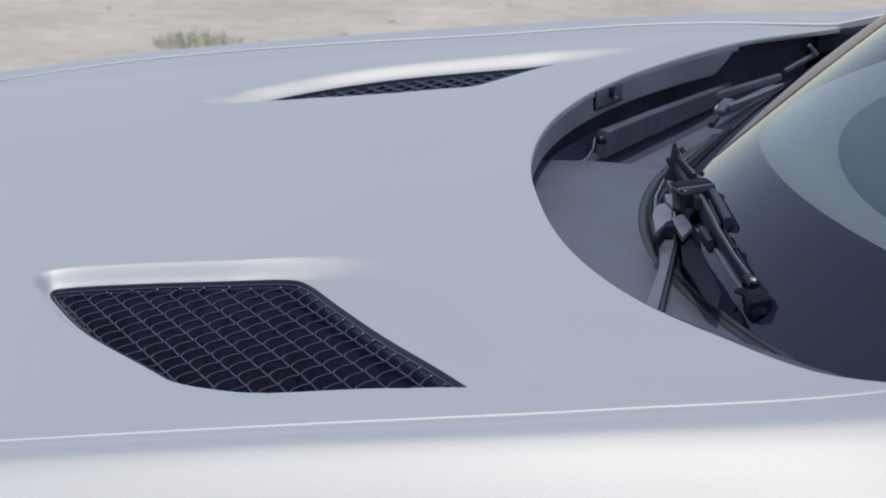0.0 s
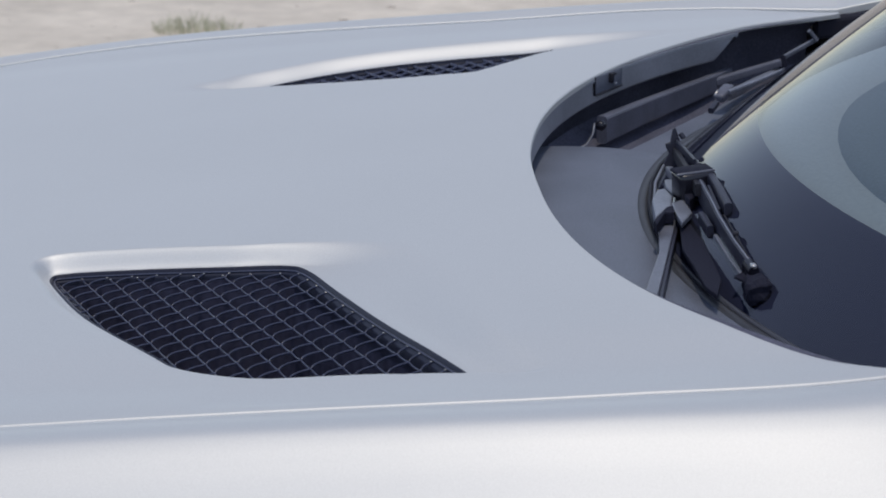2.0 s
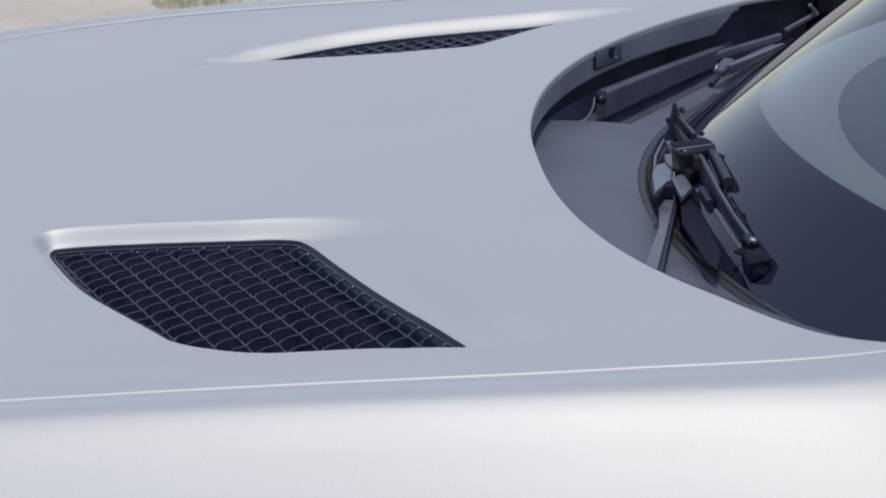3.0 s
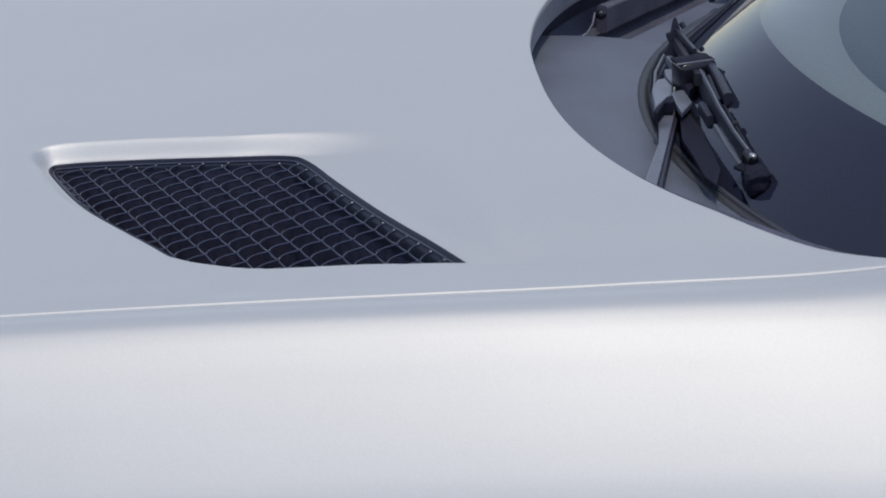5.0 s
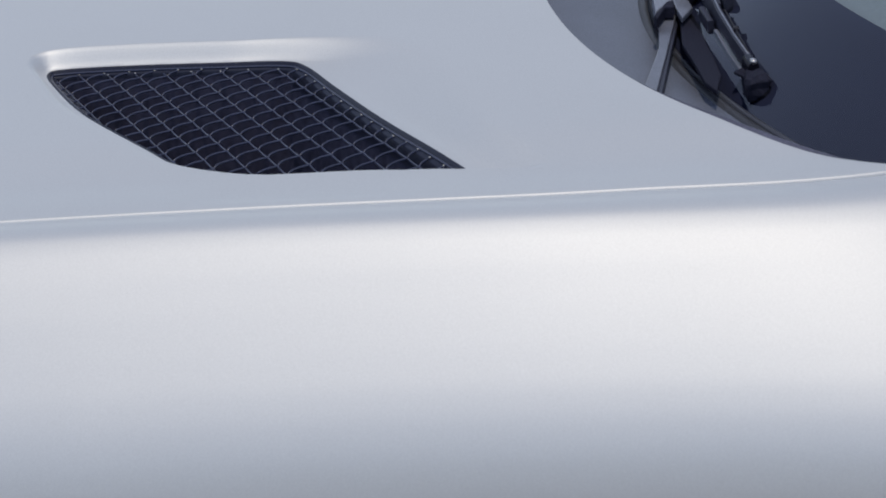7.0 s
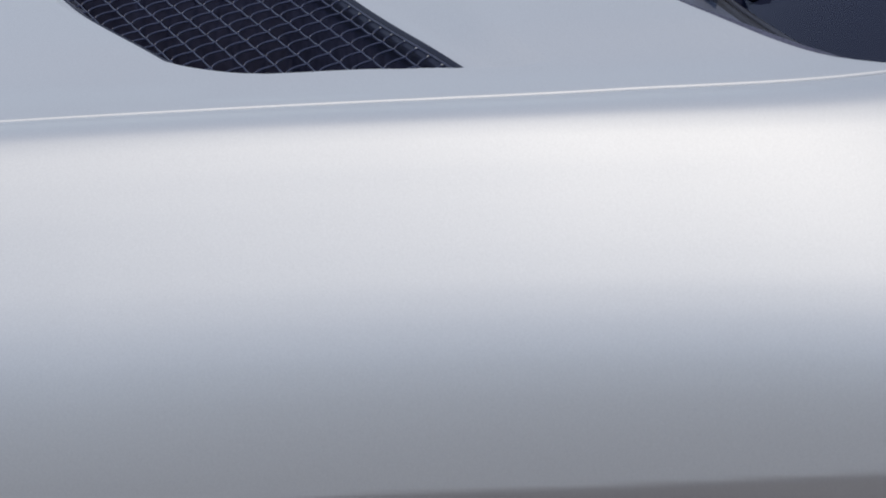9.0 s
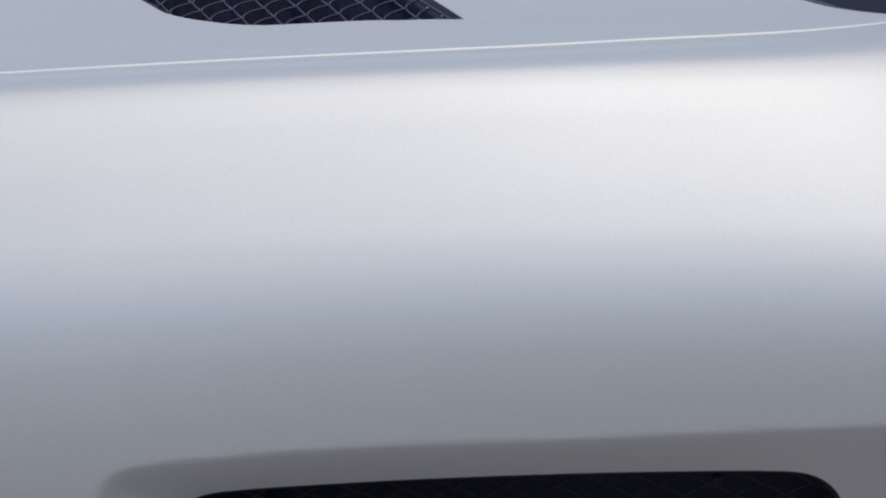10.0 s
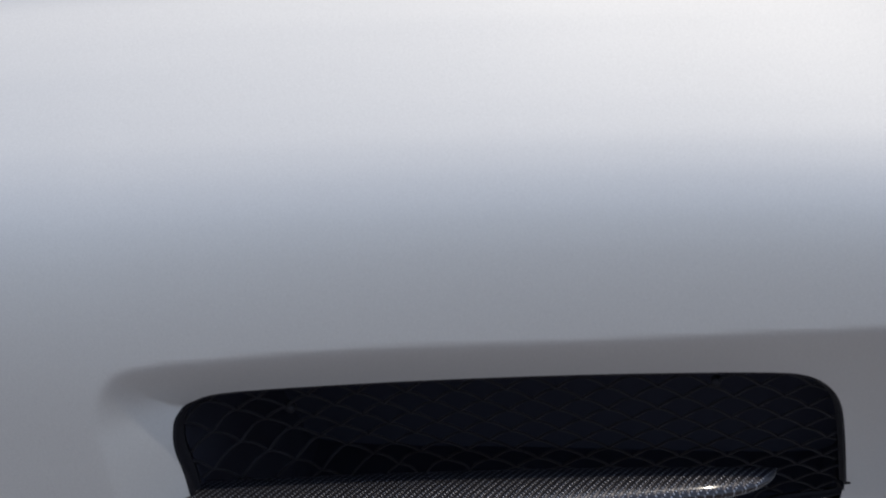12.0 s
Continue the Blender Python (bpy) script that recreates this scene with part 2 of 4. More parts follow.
def far_line_y(x):
    """The far shut line: the bonnet sits a little askew between the wings."""
    x = np.asarray(x, float)
    return plain_line_y(x) - 0.010 - 0.10 * np.clip(x, -0.94, 9) - 0.60 * np.clip(-0.58 - x, 0, 0.36) ** 2 + 0.15 * np.clip(x - 0.12, 0, 9) + 0.036 * smoothstep(-0.22, 0.09, x) * (1 - smoothstep(0.11, 0.31, x))


def far_wing_y(x):
    """The far wing's inner edge: along the shut line, then outwards behind the bonnet's corner."""
    return far_line_y(x) + 1.15 * np.clip(np.asarray(x, float) - 0.318, 0, 0.09)


def line_z(x):
    """Height of the shut lines."""
    x = np.asarray(x, float)
    return 0.973 + 0.088 * x - 0.045 * x * x * (x > 0) - 0.028 * x * x * (x < 0)


def rear_x(y):
    """The bonnet's rear edge, a bay round the windscreen's foot."""
    y = np.asarray(y, float)
    return -0.0184 - 0.054 * y + 0.4299 * y ** 2 + 0.3188 * y ** 3 + 0.4969 * y ** 4 - 0.4792 * y ** 5 + 0.0038 * smoothstep(0.04, 0.22, -y) + 0.004 * smoothstep(0.50, 0.66, -y)


def rear_slope(y):
    return (rear_x(y + 0.001) - rear_x(y - 0.001)) / 0.002


VENT = smooth_loop([(-0.419, 0.374), (-0.405, 0.362), (-0.34, 0.362), (-0.255, 0.368), (-0.195, 0.373), (-0.170, 0.392), (-0.132, 0.452), (-0.078, 0.535), (-0.029, 0.607), (0.023, 0.678),
                    (-0.046, 0.676), (-0.125, 0.674), (-0.172, 0.660), (-0.216, 0.636), (-0.264, 0.586), (-0.342, 0.498), (-0.396, 0.418)], 8, sharp=(9,))
DENT = smooth_loop([(-0.419, 0.374), (-0.405, 0.362), (-0.34, 0.362), (-0.255, 0.368), (-0.19, 0.374), (-0.08, 0.408), (0.06, 0.440), (0.20, 0.50), (0.20, 0.62), (0.10, 0.678), (0.023, 0.678),
                    (-0.046, 0.676), (-0.125, 0.674), (-0.172, 0.660), (-0.216, 0.636), (-0.264, 0.586), (-0.342, 0.498), (-0.396, 0.418)], 8)
VENT_DROP = 0.016


def vent_drop(x):
    return VENT_DROP * (1 - 0.3 * smoothstep(-0.10, 0.03, x))


# the far vent sits a little further forward
FAR_VENT = smooth_loop([(-0.440, 0.392), (-0.405, 0.385), (-0.30, 0.379), (-0.235, 0.378), (-0.180, 0.386), (-0.155, 0.408), (-0.105, 0.482), (-0.056, 0.574), (-0.094, 0.566), (-0.188, 0.556), (-0.268, 0.541), (-0.340, 0.512), (-0.405, 0.468), (-0.440, 0.425)], 8, sharp=(7,))
FAR_DENT = smooth_loop([(-0.56, 0.400), (-0.44, 0.387), (-0.30, 0.379), (-0.235, 0.378), (-0.180, 0.384), (0.00, 0.40), (0.12, 0.46), (0.14, 0.560), (-0.030, 0.578), (-0.090, 0.570), (-0.188, 0.558), (-0.268, 0.543), (-0.340, 0.514), (-0.405, 0.468), (-0.47, 0.425)], 8)


def bonnet_z(x, y, dent=True):
    far, y = y > 0, np.abs(y)
    # the near edge keeps its height along the shut line where that runs inwards
    y = np.where(far, y, y + (0.7585 - line_y(x)) * smoothstep(0.02, 0.10, x) * smoothstep(0.50, 0.68, y))
    z = line_z(x) + 0.006 * (1 - (y / 0.76) ** 2) - 0.004 * smoothstep(0.60, 0.70, y) * (1 - smoothstep(0.70, 0.76, y))
    if dent:
        q = np.stack([x, y], 1)
        # walls along the vent's sides run on past its rear edge, where the sunk panel ramps up gently between them
        near_sd, far_sd = signed_distance(q, DENT)[0], signed_distance(q, FAR_DENT)[0]
        behind = (x + 0.172) * 0.824 - (y - 0.388) * 0.566
        ramp = 0.085 - 0.045 * smoothstep(0.43, 0.63, y)
        near_sunk = (1 - smoothstep(0.0, 0.017 + 0.006 * smoothstep(0.42, 0.50, y) + 0.040 * smoothstep(-0.24, 0.0, x) * (1 - smoothstep(0.42, 0.50, y)) - 0.010 * smoothstep(-0.20, -0.06, x) * smoothstep(0.50, 0.58, y), near_sd)) * (1 - smoothstep(0.004, ramp, behind))
        behind = (x + 0.155) * 0.822 - (y - 0.398) * 0.569
        ramp = 0.03 + 0.11 * smoothstep(0.48, 0.58, y)
        far_sunk = (1 - smoothstep(0.0, 0.009 + 0.024 * smoothstep(0.39, 0.47, y), far_sd)) * (1 - smoothstep(0.002, ramp, behind)) * smoothstep(-0.53, -0.43, x)
        z = z - vent_drop(x) * np.where(far, far_sunk, near_sunk) - 0.0017 * smoothstep(0.68, 0.75, y) * far
        # a faint hollow between the near vent and the shut line
        z = z - 0.0022 * smoothstep(0.692, 0.738, y) * (1 - smoothstep(0.741, 0.760, y)) * smoothstep(-0.185, -0.150, x) * (1 - smoothstep(-0.12, 0.03, x)) * ~far
    return z


car = tagged(new("car"), "silver sports car with mesh bonnet vents, parked beside desert sand", "car")


def bay_end(side):
    """Half width at which the rear edge runs into a shut line."""
    y = 0.72
    for _ in range(30):
        x = float(rear_x(side * y))
        y = 0.5 * y + 0.5 * (float(far_line_y(x) if side > 0 else line_y(x)) - 0.0022)
    return y


REAR_Y = {-1: bay_end(-1), 1: bay_end(1)}


def bonnet():
    s = np.concatenate([np.linspace(0, 0.60, 30, endpoint=False), np.linspace(0.60, 1, 150)])
    half = np.concatenate([np.linspace(0, 0.44, 24, endpoint=False), np.linspace(0.44, 0.97, 160, endpoint=False), np.linspace(0.97, 1.0, 5)])
    rows = []
    for v in np.concatenate([-half[::-1], half[1:]]):
        # v: share of the half width; the bay's ends run into the shut lines
        side = 1 if v > 0 else -1
        y0 = v * REAR_Y[side]
        xs = NOSE + s * (float(rear_x(y0)) - NOSE)
        wide = (far_line_y(xs) - 0.0050 if v > 0 else line_y(xs) - 0.0022) / REAR_Y[side] - 1
        rows.append(np.stack([xs, y0 * (1 + wide * np.abs(v) ** 3)], 1))
    plan = np.array(rows)
    shape = lambda q: np.column_stack([q, bonnet_z(q[:, 0], q[:, 1])])
    verts, faces, q = sheet(plan, shape, (FAR_VENT, (VENT * (1, -1))[::-1]), 0.0042)
    verts, normals = list(verts), list(surface_normals(shape, q, (0, 0, 1)))
    # rolled edge all round: over a small radius and down
    r, c, _ = plan.shape
    edge = [i * c for i in range(r)] + [(r - 1) * c + j for j in range(1, c)] + [i * c + c - 1 for i in range(r - 2, -1, -1)] + [j for j in range(c - 2, -1, -1)]
    prev = edge
    base = np.array(verts)
    loop = base[edge]
    d = np.gradient(loop, axis=0)
    out = np.column_stack([d[:, 1], -d[:, 0], np.zeros(len(d))])
    out /= np.linalg.norm(out, axis=1)[:, None]
    if np.mean(out[:, :2] * (loop[:, :2] - loop[:, :2].mean(0))) < 0:
        out = -out
    rad = 0.0022
    for k in range(1, 6):
        a = min(k, 4) / 4 * math.pi / 2
        ring = loop + out * rad * math.sin(a) - np.array([0, 0, 1]) * (rad * (1 - math.cos(a)) + (0.005 if k == 5 else 0))
        start = len(verts)
        verts += list(ring)
        normals += list(out * math.sin(a) + np.array([0, 0, 1]) * math.cos(a))
        for i in range(len(edge) - 1):
            faces.append((prev[i], prev[i + 1], start + i + 1, start + i))
        prev = list(range(start, start + len(edge)))
    return under("bonnet", shaped_mesh("bonnet", verts, faces, normals, M_PAINT), car, "silver bonnet with two mesh vents")


bonnet()

# fender section: how far out from the shut line, how far below it
SECTION = np.array([(0.0042, -0.0002), (0.0058, 0.0), (0.0072, 0.0001), (0.0090, 0.0002), (0.012, 0.0004), (0.022, 0.0028), (0.040, 0.0062), (0.052, 0.0050), (0.064, -0.0010), (0.0775, -0.0120),
                    (0.0945, -0.0285), (0.1115, -0.0460), (0.128, -0.0640), (0.1435, -0.0825), (0.1545, -0.0985), (0.1638, -0.1165), (0.1704, -0.1360), (0.1750, -0.1570), (0.1785, -0.1810), (0.1812, -0.2100), (0.1832, -0.245), (0.1842, -0.290),
                    (0.1842, -0.35), (0.181, -0.43), (0.175, -0.51), (0.165, -0.61), (0.146, -0.72)])
SEC_W = np.concatenate([[0], np.cumsum(np.hypot(*np.diff(SECTION, axis=0).T))])


def spline(w, xs, ys):
    """Smooth line through knots (monotone in xs), Catmull-Rom tangents."""
    m = np.gradient(ys, xs)
    i = np.clip(np.searchsorted(xs, w) - 1, 0, len(xs) - 2)
    h = xs[i + 1] - xs[i]
    t = (w - xs[i]) / h
    return (2 * t ** 3 - 3 * t ** 2 + 1) * ys[i] + (t ** 3 - 2 * t ** 2 + t) * h * m[i] + (-2 * t ** 3 + 3 * t ** 2) * ys[i + 1] + (t ** 3 - t ** 2) * h * m[i + 1]


def w_of_drop(dz):
    dz = -np.asarray(dz, float)
    return np.interp(dz, -SECTION[7:, 1], SEC_W[7:]) + np.clip(dz + SECTION[-1, 1], 0, 9)


# side vent and the dish round it, in (x, drop below the shut line)
def to_w(points):
    return [(x, float(w_of_drop(dz))) for x, dz in points]


SIDE_VENT = smooth_loop(to_w([(-0.1461, -0.3296), (-0.1519, -0.3040), (-0.1528, -0.2878), (-0.1501, -0.2757), (-0.1381, -0.2648), (-0.1134, -0.2560), (-0.0345, -0.2530), (0.0436, -0.2502), (0.1205, -0.2479), (0.1962, -0.2474), (0.2525, -0.2481), (0.2789, -0.2514), (0.2950, -0.2635), (0.3068, -0.2868), (0.3146, -0.3280), (0.3251, -0.4139),
                               (0.3250, -0.4200), (0.300, -0.4500), (0.08, -0.4560), (-0.09, -0.4540), (-0.122, -0.4250), (-0.136, -0.3880)]), 8)
DISH_DEPTH = 0.034
ARCH = np.array([(-0.64 + 0.36 * math.cos(a), w_of_drop(-0.565 + 0.36 * math.sin(a))) for a in np.linspace(0, 2 * math.pi, 60, endpoint=False)])
DISH = smooth_loop(to_w([(-0.1744, -0.400), (-0.1884, -0.3454), (-0.1964, -0.3004), (-0.2024, -0.2666), (-0.1988, -0.2414), (-0.1850, -0.2233), (-0.1604, -0.2167), (-0.1060, -0.2127), (-0.0140, -0.2084), (0.1397, -0.2051), (0.3269, -0.1952), (0.60, -0.182), (0.66, -0.50), (0.62, -0.73), (0.3, -0.715), (0.0, -0.57), (-0.12, -0.500)]), 8)


def fender_point(q, side, dent=True):
    x, w = q[:, 0], q[:, 1]
    dy, dz = spline(w, SEC_W, SECTION[:, 0]), spline(w, SEC_W, SECTION[:, 1])
    ly = far_wing_y(x) if side > 0 else line_y(x)
    if side > 0:
        dz = np.where(dz > 0, dz * (1 - np.clip((ly - plain_line_y(x)) / 0.05, -0.3, 1)), dz)
    nose = 1 - 0.55 * np.clip((-0.75 - x) / 0.5, 0, 1) ** 2
    y = ly + dy * (0.954 * nose - ly + (1 - nose) * 0.8) / 0.196
    y = y - 0.050 * np.clip(x - 0.05, -0.26, 0.40) * smoothstep(0.08, 0.34, w)   # flares towards the wheel, tucks in behind it
    y = y + 0.070 * np.clip(x - 0.12, -0.55, 0.45) ** 2 * smoothstep(0.0, 0.12, w)   # a slight waist behind the wheel
    z = line_z(x) + dz
    if dent:
        sd, _ = signed_distance(q, DISH)
        y = y - 0.62 * (np.sqrt(np.clip(-sd, 0, 0.25) ** 2 + 0.008 ** 2) - 0.008)
    return np.column_stack([x, y * side, z])


def fender(side):
    xs = np.concatenate([np.linspace(NOSE, -0.30, 50, endpoint=False), np.linspace(-0.30, 0.36, 166, endpoint=False), np.linspace(0.36, TAIL, 24)])
    ws = np.concatenate([np.linspace(0, 0.013, 18, endpoint=False), np.linspace(0.013, 0.20, 48, endpoint=False), np.linspace(0.20, 0.50, 76, endpoint=False), np.linspace(0.50, SEC_W[-1], 14)])
    plan = np.stack(np.meshgrid(xs, ws, indexing="ij"), 2)
    shape = lambda q: fender_point(q, side)
    verts, faces, q = sheet(plan, shape, (SIDE_VENT, ARCH), 0.0042)
    verts, normals = list(verts), list(surface_normals(shape, np.column_stack([q[:, 0], np.clip(q[:, 1], 0.0007, None)]), (0, side, 0.6)))
    c = len(ws)
    edge = [i * c for i in range(len(xs))]
    loop, prev = np.array(verts)[edge], edge
    # the inner edge is turned down over a small slope into the gap
    lip = ((0.0008, 0.0003, 36), (0.0022, 0.0020, 44), (0.0036, 0.0040, 52), (0.0040, 0.0052, 80), (0.0040, 0.025, 90))
    if side > 0:
        lip = ((0.0003, 0.0001, 34), (0.0007, 0.0006, 46), (0.0010, 0.0012, 62), (0.0010, 0.0016, 86), (0.0010, 0.025, 90))
    for inward, down, a in lip:
        a = radians(a)
        ring = loop - np.array([0, side * inward, down])
        start = len(verts)
        verts += list(ring)
        normals += list(np.tile(np.array([0, -side * math.sin(a), math.cos(a)]), (len(edge), 1)))
        faces += [(prev[i], prev[i + 1], start + i + 1, start + i) for i in range(len(edge) - 1)]
        prev = list(range(start, start + len(edge)))
    return under("fender", shaped_mesh("fender", verts, faces, normals, M_PAINT), car, "silver front wing with a dished side vent")


for side in (-1, 1):
    fender(side)

# ---- bonnet vents: rim, woven mesh, duct ----
def loop_normals(loop):
    d = np.roll(loop, -1, 0) - np.roll(loop, 1, 0)
    n = np.column_stack([d[:, 1], -d[:, 0]])
    n /= np.linalg.norm(n, axis=1)[:, None] + 1e-12
    sd, _ = signed_distance(loop + n * 0.002, loop)
    return np.where((sd < 0)[:, None], n, -n)   # pointing inwards


def banded(loop, rings, lift, rear_wide=0.0):
    """A band along a closed plan loop. rings: (how far inwards, how far down); lift gives 3D points from plan points and depth."""
    n = loop_normals(loop)
    spread = 0.7 + rear_wide * np.clip(-n[:, 0] - 0.3, 0, 1) if rear_wide else 1.0
    k, verts, faces = len(loop), [], []
    for r, (inward, down) in enumerate(rings):
        wide = inward if inward < 0.005 else 0.005 + (inward - 0.005) * spread
        verts += list(lift(loop + n * np.reshape(wide, (-1, 1)) if np.ndim(wide) else loop + n * wide, down))
        if r:
            for i in range(k):
                j = (i + 1) % k
                faces.append(((r - 1) * k + i, (r - 1) * k + j, r * k + j, r * k + i))
    return verts, faces


def floor_of(loop, lift, down):
    return list(lift(loop, down)), [tuple(range(len(loop)))]


def runs_inside(points, loop, margin):
    """The stretches of a plan line that lie inside the loop."""
    sd, _ = signed_distance(points, loop)
    out, run = [], []
    for p, d in zip(points, sd):
        if d < -margin:
            run.append(p)
        elif run:
            out.append(np.array(run))
            run = []
    if run:
        out.append(np.array(run))
    return [r for r in out if len(r) > 2]


def bonnet_vent(side):
    flip = np.array([1, side])
    loop = FAR_VENT if side > 0 else VENT

    def lift(q, down):
        return np.column_stack([q * flip, bonnet_z(q[:, 0], q[:, 1], False) - vent_drop(q[:, 0]) - down])

    vent = under("bonnet_vent", None, car)
    vent["label"] = "black woven mesh vent let into the bonnet"
    slim = 0.4 if side > 0 else 1.0
    rim = banded(loop, [(-0.001, 0.0005), (0.0012 * slim, -0.0007), (0.0026 * slim, 0.0003), (0.0036 * slim, 0.0032), (0.0046 * slim, 0.0042), (0.0078 * slim, 0.0050), (0.0084 * slim, 0.0058), (0.0084 * slim, 0.02)], lift, 0.8 if side < 0 else 0.0)
    under("rim", mesh_of("rim", *rim, M_RIM), vent, "glossy black rim")
    if side < 0:
        # thin lighter tube that draws the rim's highlight line
        bead = tube(lift(loop + loop_normals(loop) * 0.0042, 0.0030), 0.0009, 6, closed=True)
        under("rim_highlight", mesh_of("rim_highlight", *bead, M_MESH), vent, "blue-grey tube for the highlight line inside the rim")
    a, b = np.array([0.0256, -0.0006]), np.array([0.01235, 0.01872])
    origin = np.array([-0.4290, 0.3475])
    thin = 0.0017 if side > 0 else 0.00066
    wires, ends = [], []

    def woven(line, relief, end):
        sd, _ = signed_distance(line, loop)
        keep = sd < -0.0045 * slim
        if keep.sum() < 3:
            return
        p = lift(line[keep], 0.0056)
        p[:, 2] += relief[keep]
        wires.append(tube(p, thin, 5, flat=1.7))
        if not keep[end]:
            ends.append(p[end] + (0, 0, 0.0010))

    for i in range(-16, 22):      # long wires, parallel to the rear edge, dipping between the crossings
        u = np.linspace(-3, 20, 23 * 4 + 1)
        woven(origin + i * a + u[:, None] * b, -0.0007 * np.abs(np.sin(math.pi * u)), 0)
    f = np.linspace(0, 1, 11)
    bow = f ** 0.42 * (1 - f) ** 1.05
    bow /= bow.max()
    for i in range(-16, 22):      # short wires: each leaves its crossing steeply, bows over and runs out flat to the next long wire
        for j in range(-3, 20):
            line = origin + i * a + j * b + f[:, None] * (a - b) - np.outer(bow, (0.0004, 0.0032))
            woven(line, 0.0012 * bow, -1)
    under("mesh", mesh_of("mesh", *joined(wires), M_MESH), vent, "black woven wire mesh")
    # bright cut ends where the wires meet the rim
    dots = []
    for c in ends:
        ring = [c + 0.0013 * np.array([math.cos(t), math.sin(t), 0]) for t in np.arange(6) * math.pi / 3]
        dots.append((ring + [c + (0, 0, 0.0008), c - (0, 0, 0.0010)], [(k, (k + 1) % 6, 6) for k in range(6)] + [((k + 1) % 6, k, 7) for k in range(6)]))
    tagged(under("wire_ends", mesh_of("wire_ends", *joined(dots), M_STUD), vent), "bright cut wire ends along the rim", kind="stuff")
    wall = banded(loop, [(0.0085, 0.009), (0.0085, 0.19)], lift)
    deep = floor_of(loop + loop_normals(loop) * 0.012, lift, 0.185)
    # grey bars for sunlit patches of the duct's outer wall, seen through the mesh
    inner = loop_normals(loop)
    for k in range(0, len(loop), 3):
        if inner[k] @ np.array([0.75, -0.66]) > 0.80 and side < 0:
            q = loop[k] + np.outer((0.006, 0.022), inner[k])
            foot = lift(q, 0.010)
            foot[1, 2] -= 0.014
            bar([tuple(foot[0]), tuple(foot[1])], 0.0034, 0.004, M_ARM2, "sunlit_bar", vent)
    under("duct", mesh_of("duct", *joined([wall, deep]), M_VOID, False), vent, "dark air duct")


for side in (-1, 1):
    bonnet_vent(side)


# ---- side vents behind the front wheels ----
def side_lift(side, depth0=0.0):
    def lift(q, down):
        p = fender_point(q, side)
        p[:, 1] -= side * (down + depth0)
        return p
    return lift


W_VENT = float(w_of_drop(-0.34))


def side_vent(side):
    lift = side_lift(side)
    vent = under("side_vent", None, car)
    vent["label"] = "black mesh side vent with a carbon-fibre blade"
    rim = banded(SIDE_VENT, [(-0.001, 0.0004), (0.0008, -0.0008), (0.0020, 0.0), (0.0026, 0.002), (0.0032, 0.004), (0.0046, 0.0048), (0.0052, 0.006)], lift)
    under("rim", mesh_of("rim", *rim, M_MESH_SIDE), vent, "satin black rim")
    hx, hw = 0.0174, 0.0152
    wires = []
    for way in (-1, 1):
        for i in range(-50, 70):
            u = np.linspace(0, 24, 24 * 5 + 1)
            f = u - np.floor(u)
            x = -0.20 + (i * 2 + way * u) * hx * 1.0
            w = W_VENT - 0.13 + u * hw
            # each link bulges upwards, like a scale
            w = w - 0.0024 * np.sin(math.pi * f)
            line = np.column_stack([x, w])
            for run in runs_inside(line, SIDE_VENT, 0.004):
                p = lift(run, 0.0062)
                wires.append(tube(p, 0.0012, 5))
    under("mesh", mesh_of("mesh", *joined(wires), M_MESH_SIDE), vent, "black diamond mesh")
    def backed(q, down):
        p = lift(q, down)
        if down > 0.1:
            p[:, 1] = side * 0.715   # a flat back wall
        return p

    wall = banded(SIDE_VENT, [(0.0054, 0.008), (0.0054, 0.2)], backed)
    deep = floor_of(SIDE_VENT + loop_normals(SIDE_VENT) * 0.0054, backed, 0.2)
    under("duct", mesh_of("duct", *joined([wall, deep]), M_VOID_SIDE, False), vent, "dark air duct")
    # two small screw bosses behind the mesh
    for x, dz in ((-0.075, -0.287), (0.222, -0.265)):
        p = lift(np.array([(x, float(w_of_drop(dz)))]), 0.006)[0]
        bm = bmesh.new()
        bmesh.ops.create_cone(bm, cap_ends=True, segments=12, radius1=0.0042, radius2=0.0032, depth=0.006)
        bmesh.ops.bevel(bm, geom=bm.edges[:], offset=0.0005, segments=1, affect="EDGES")
        bmesh.ops.transform(bm, matrix=Matrix.Translation(p) @ pose(0, 0, 0, 90 if side < 0 else -90, 0, 0), verts=bm.verts)
        part("boss", bm, M_MESH_SIDE, vent)
    # the blade: a wing that tapers to a rounded tip at the rear
    ring = 22
    xs = np.concatenate([np.linspace(-0.195, 0.20, 40, endpoint=False), 0.20 + 0.0690 * np.sin(np.linspace(0, math.pi / 2, 16))])
    verts, faces = [], []
    for x in xs:
        t = (x + 0.195) / 0.467
        tip = math.sqrt(max(1e-4, 1 - max(0.0, (x - 0.215) / 0.0541) ** 2)) * min(1.0, 0.70 + (x + 0.195) / 0.06)
        out, thick = (0.058 - 0.028 * t) * (1 - 0.22 * float(smoothstep(0.05, 0.26, x))) * tip ** 0.8, (0.0185 - 0.009 * t) * tip
        q = np.array([(x, float(w_of_drop(BLADE_DROP + 0.010 * t)))])
        c = fender_point(q, side, False)[0] - (0, side * (DISH_DEPTH + 0.006), 0)
        for r in range(ring):
            a = 2 * math.pi * r / ring
            # flat on top, rounded nose
            yy = out * (0.5 + 0.5 * math.cos(a)) - 0.004
            zz = thick * math.sin(a) * (0.55 if math.sin(a) > 0 else 1.0) - 0.22 * yy
            verts.append((c[0], c[1] + side * yy, c[2] + zz))
    k = len(xs)
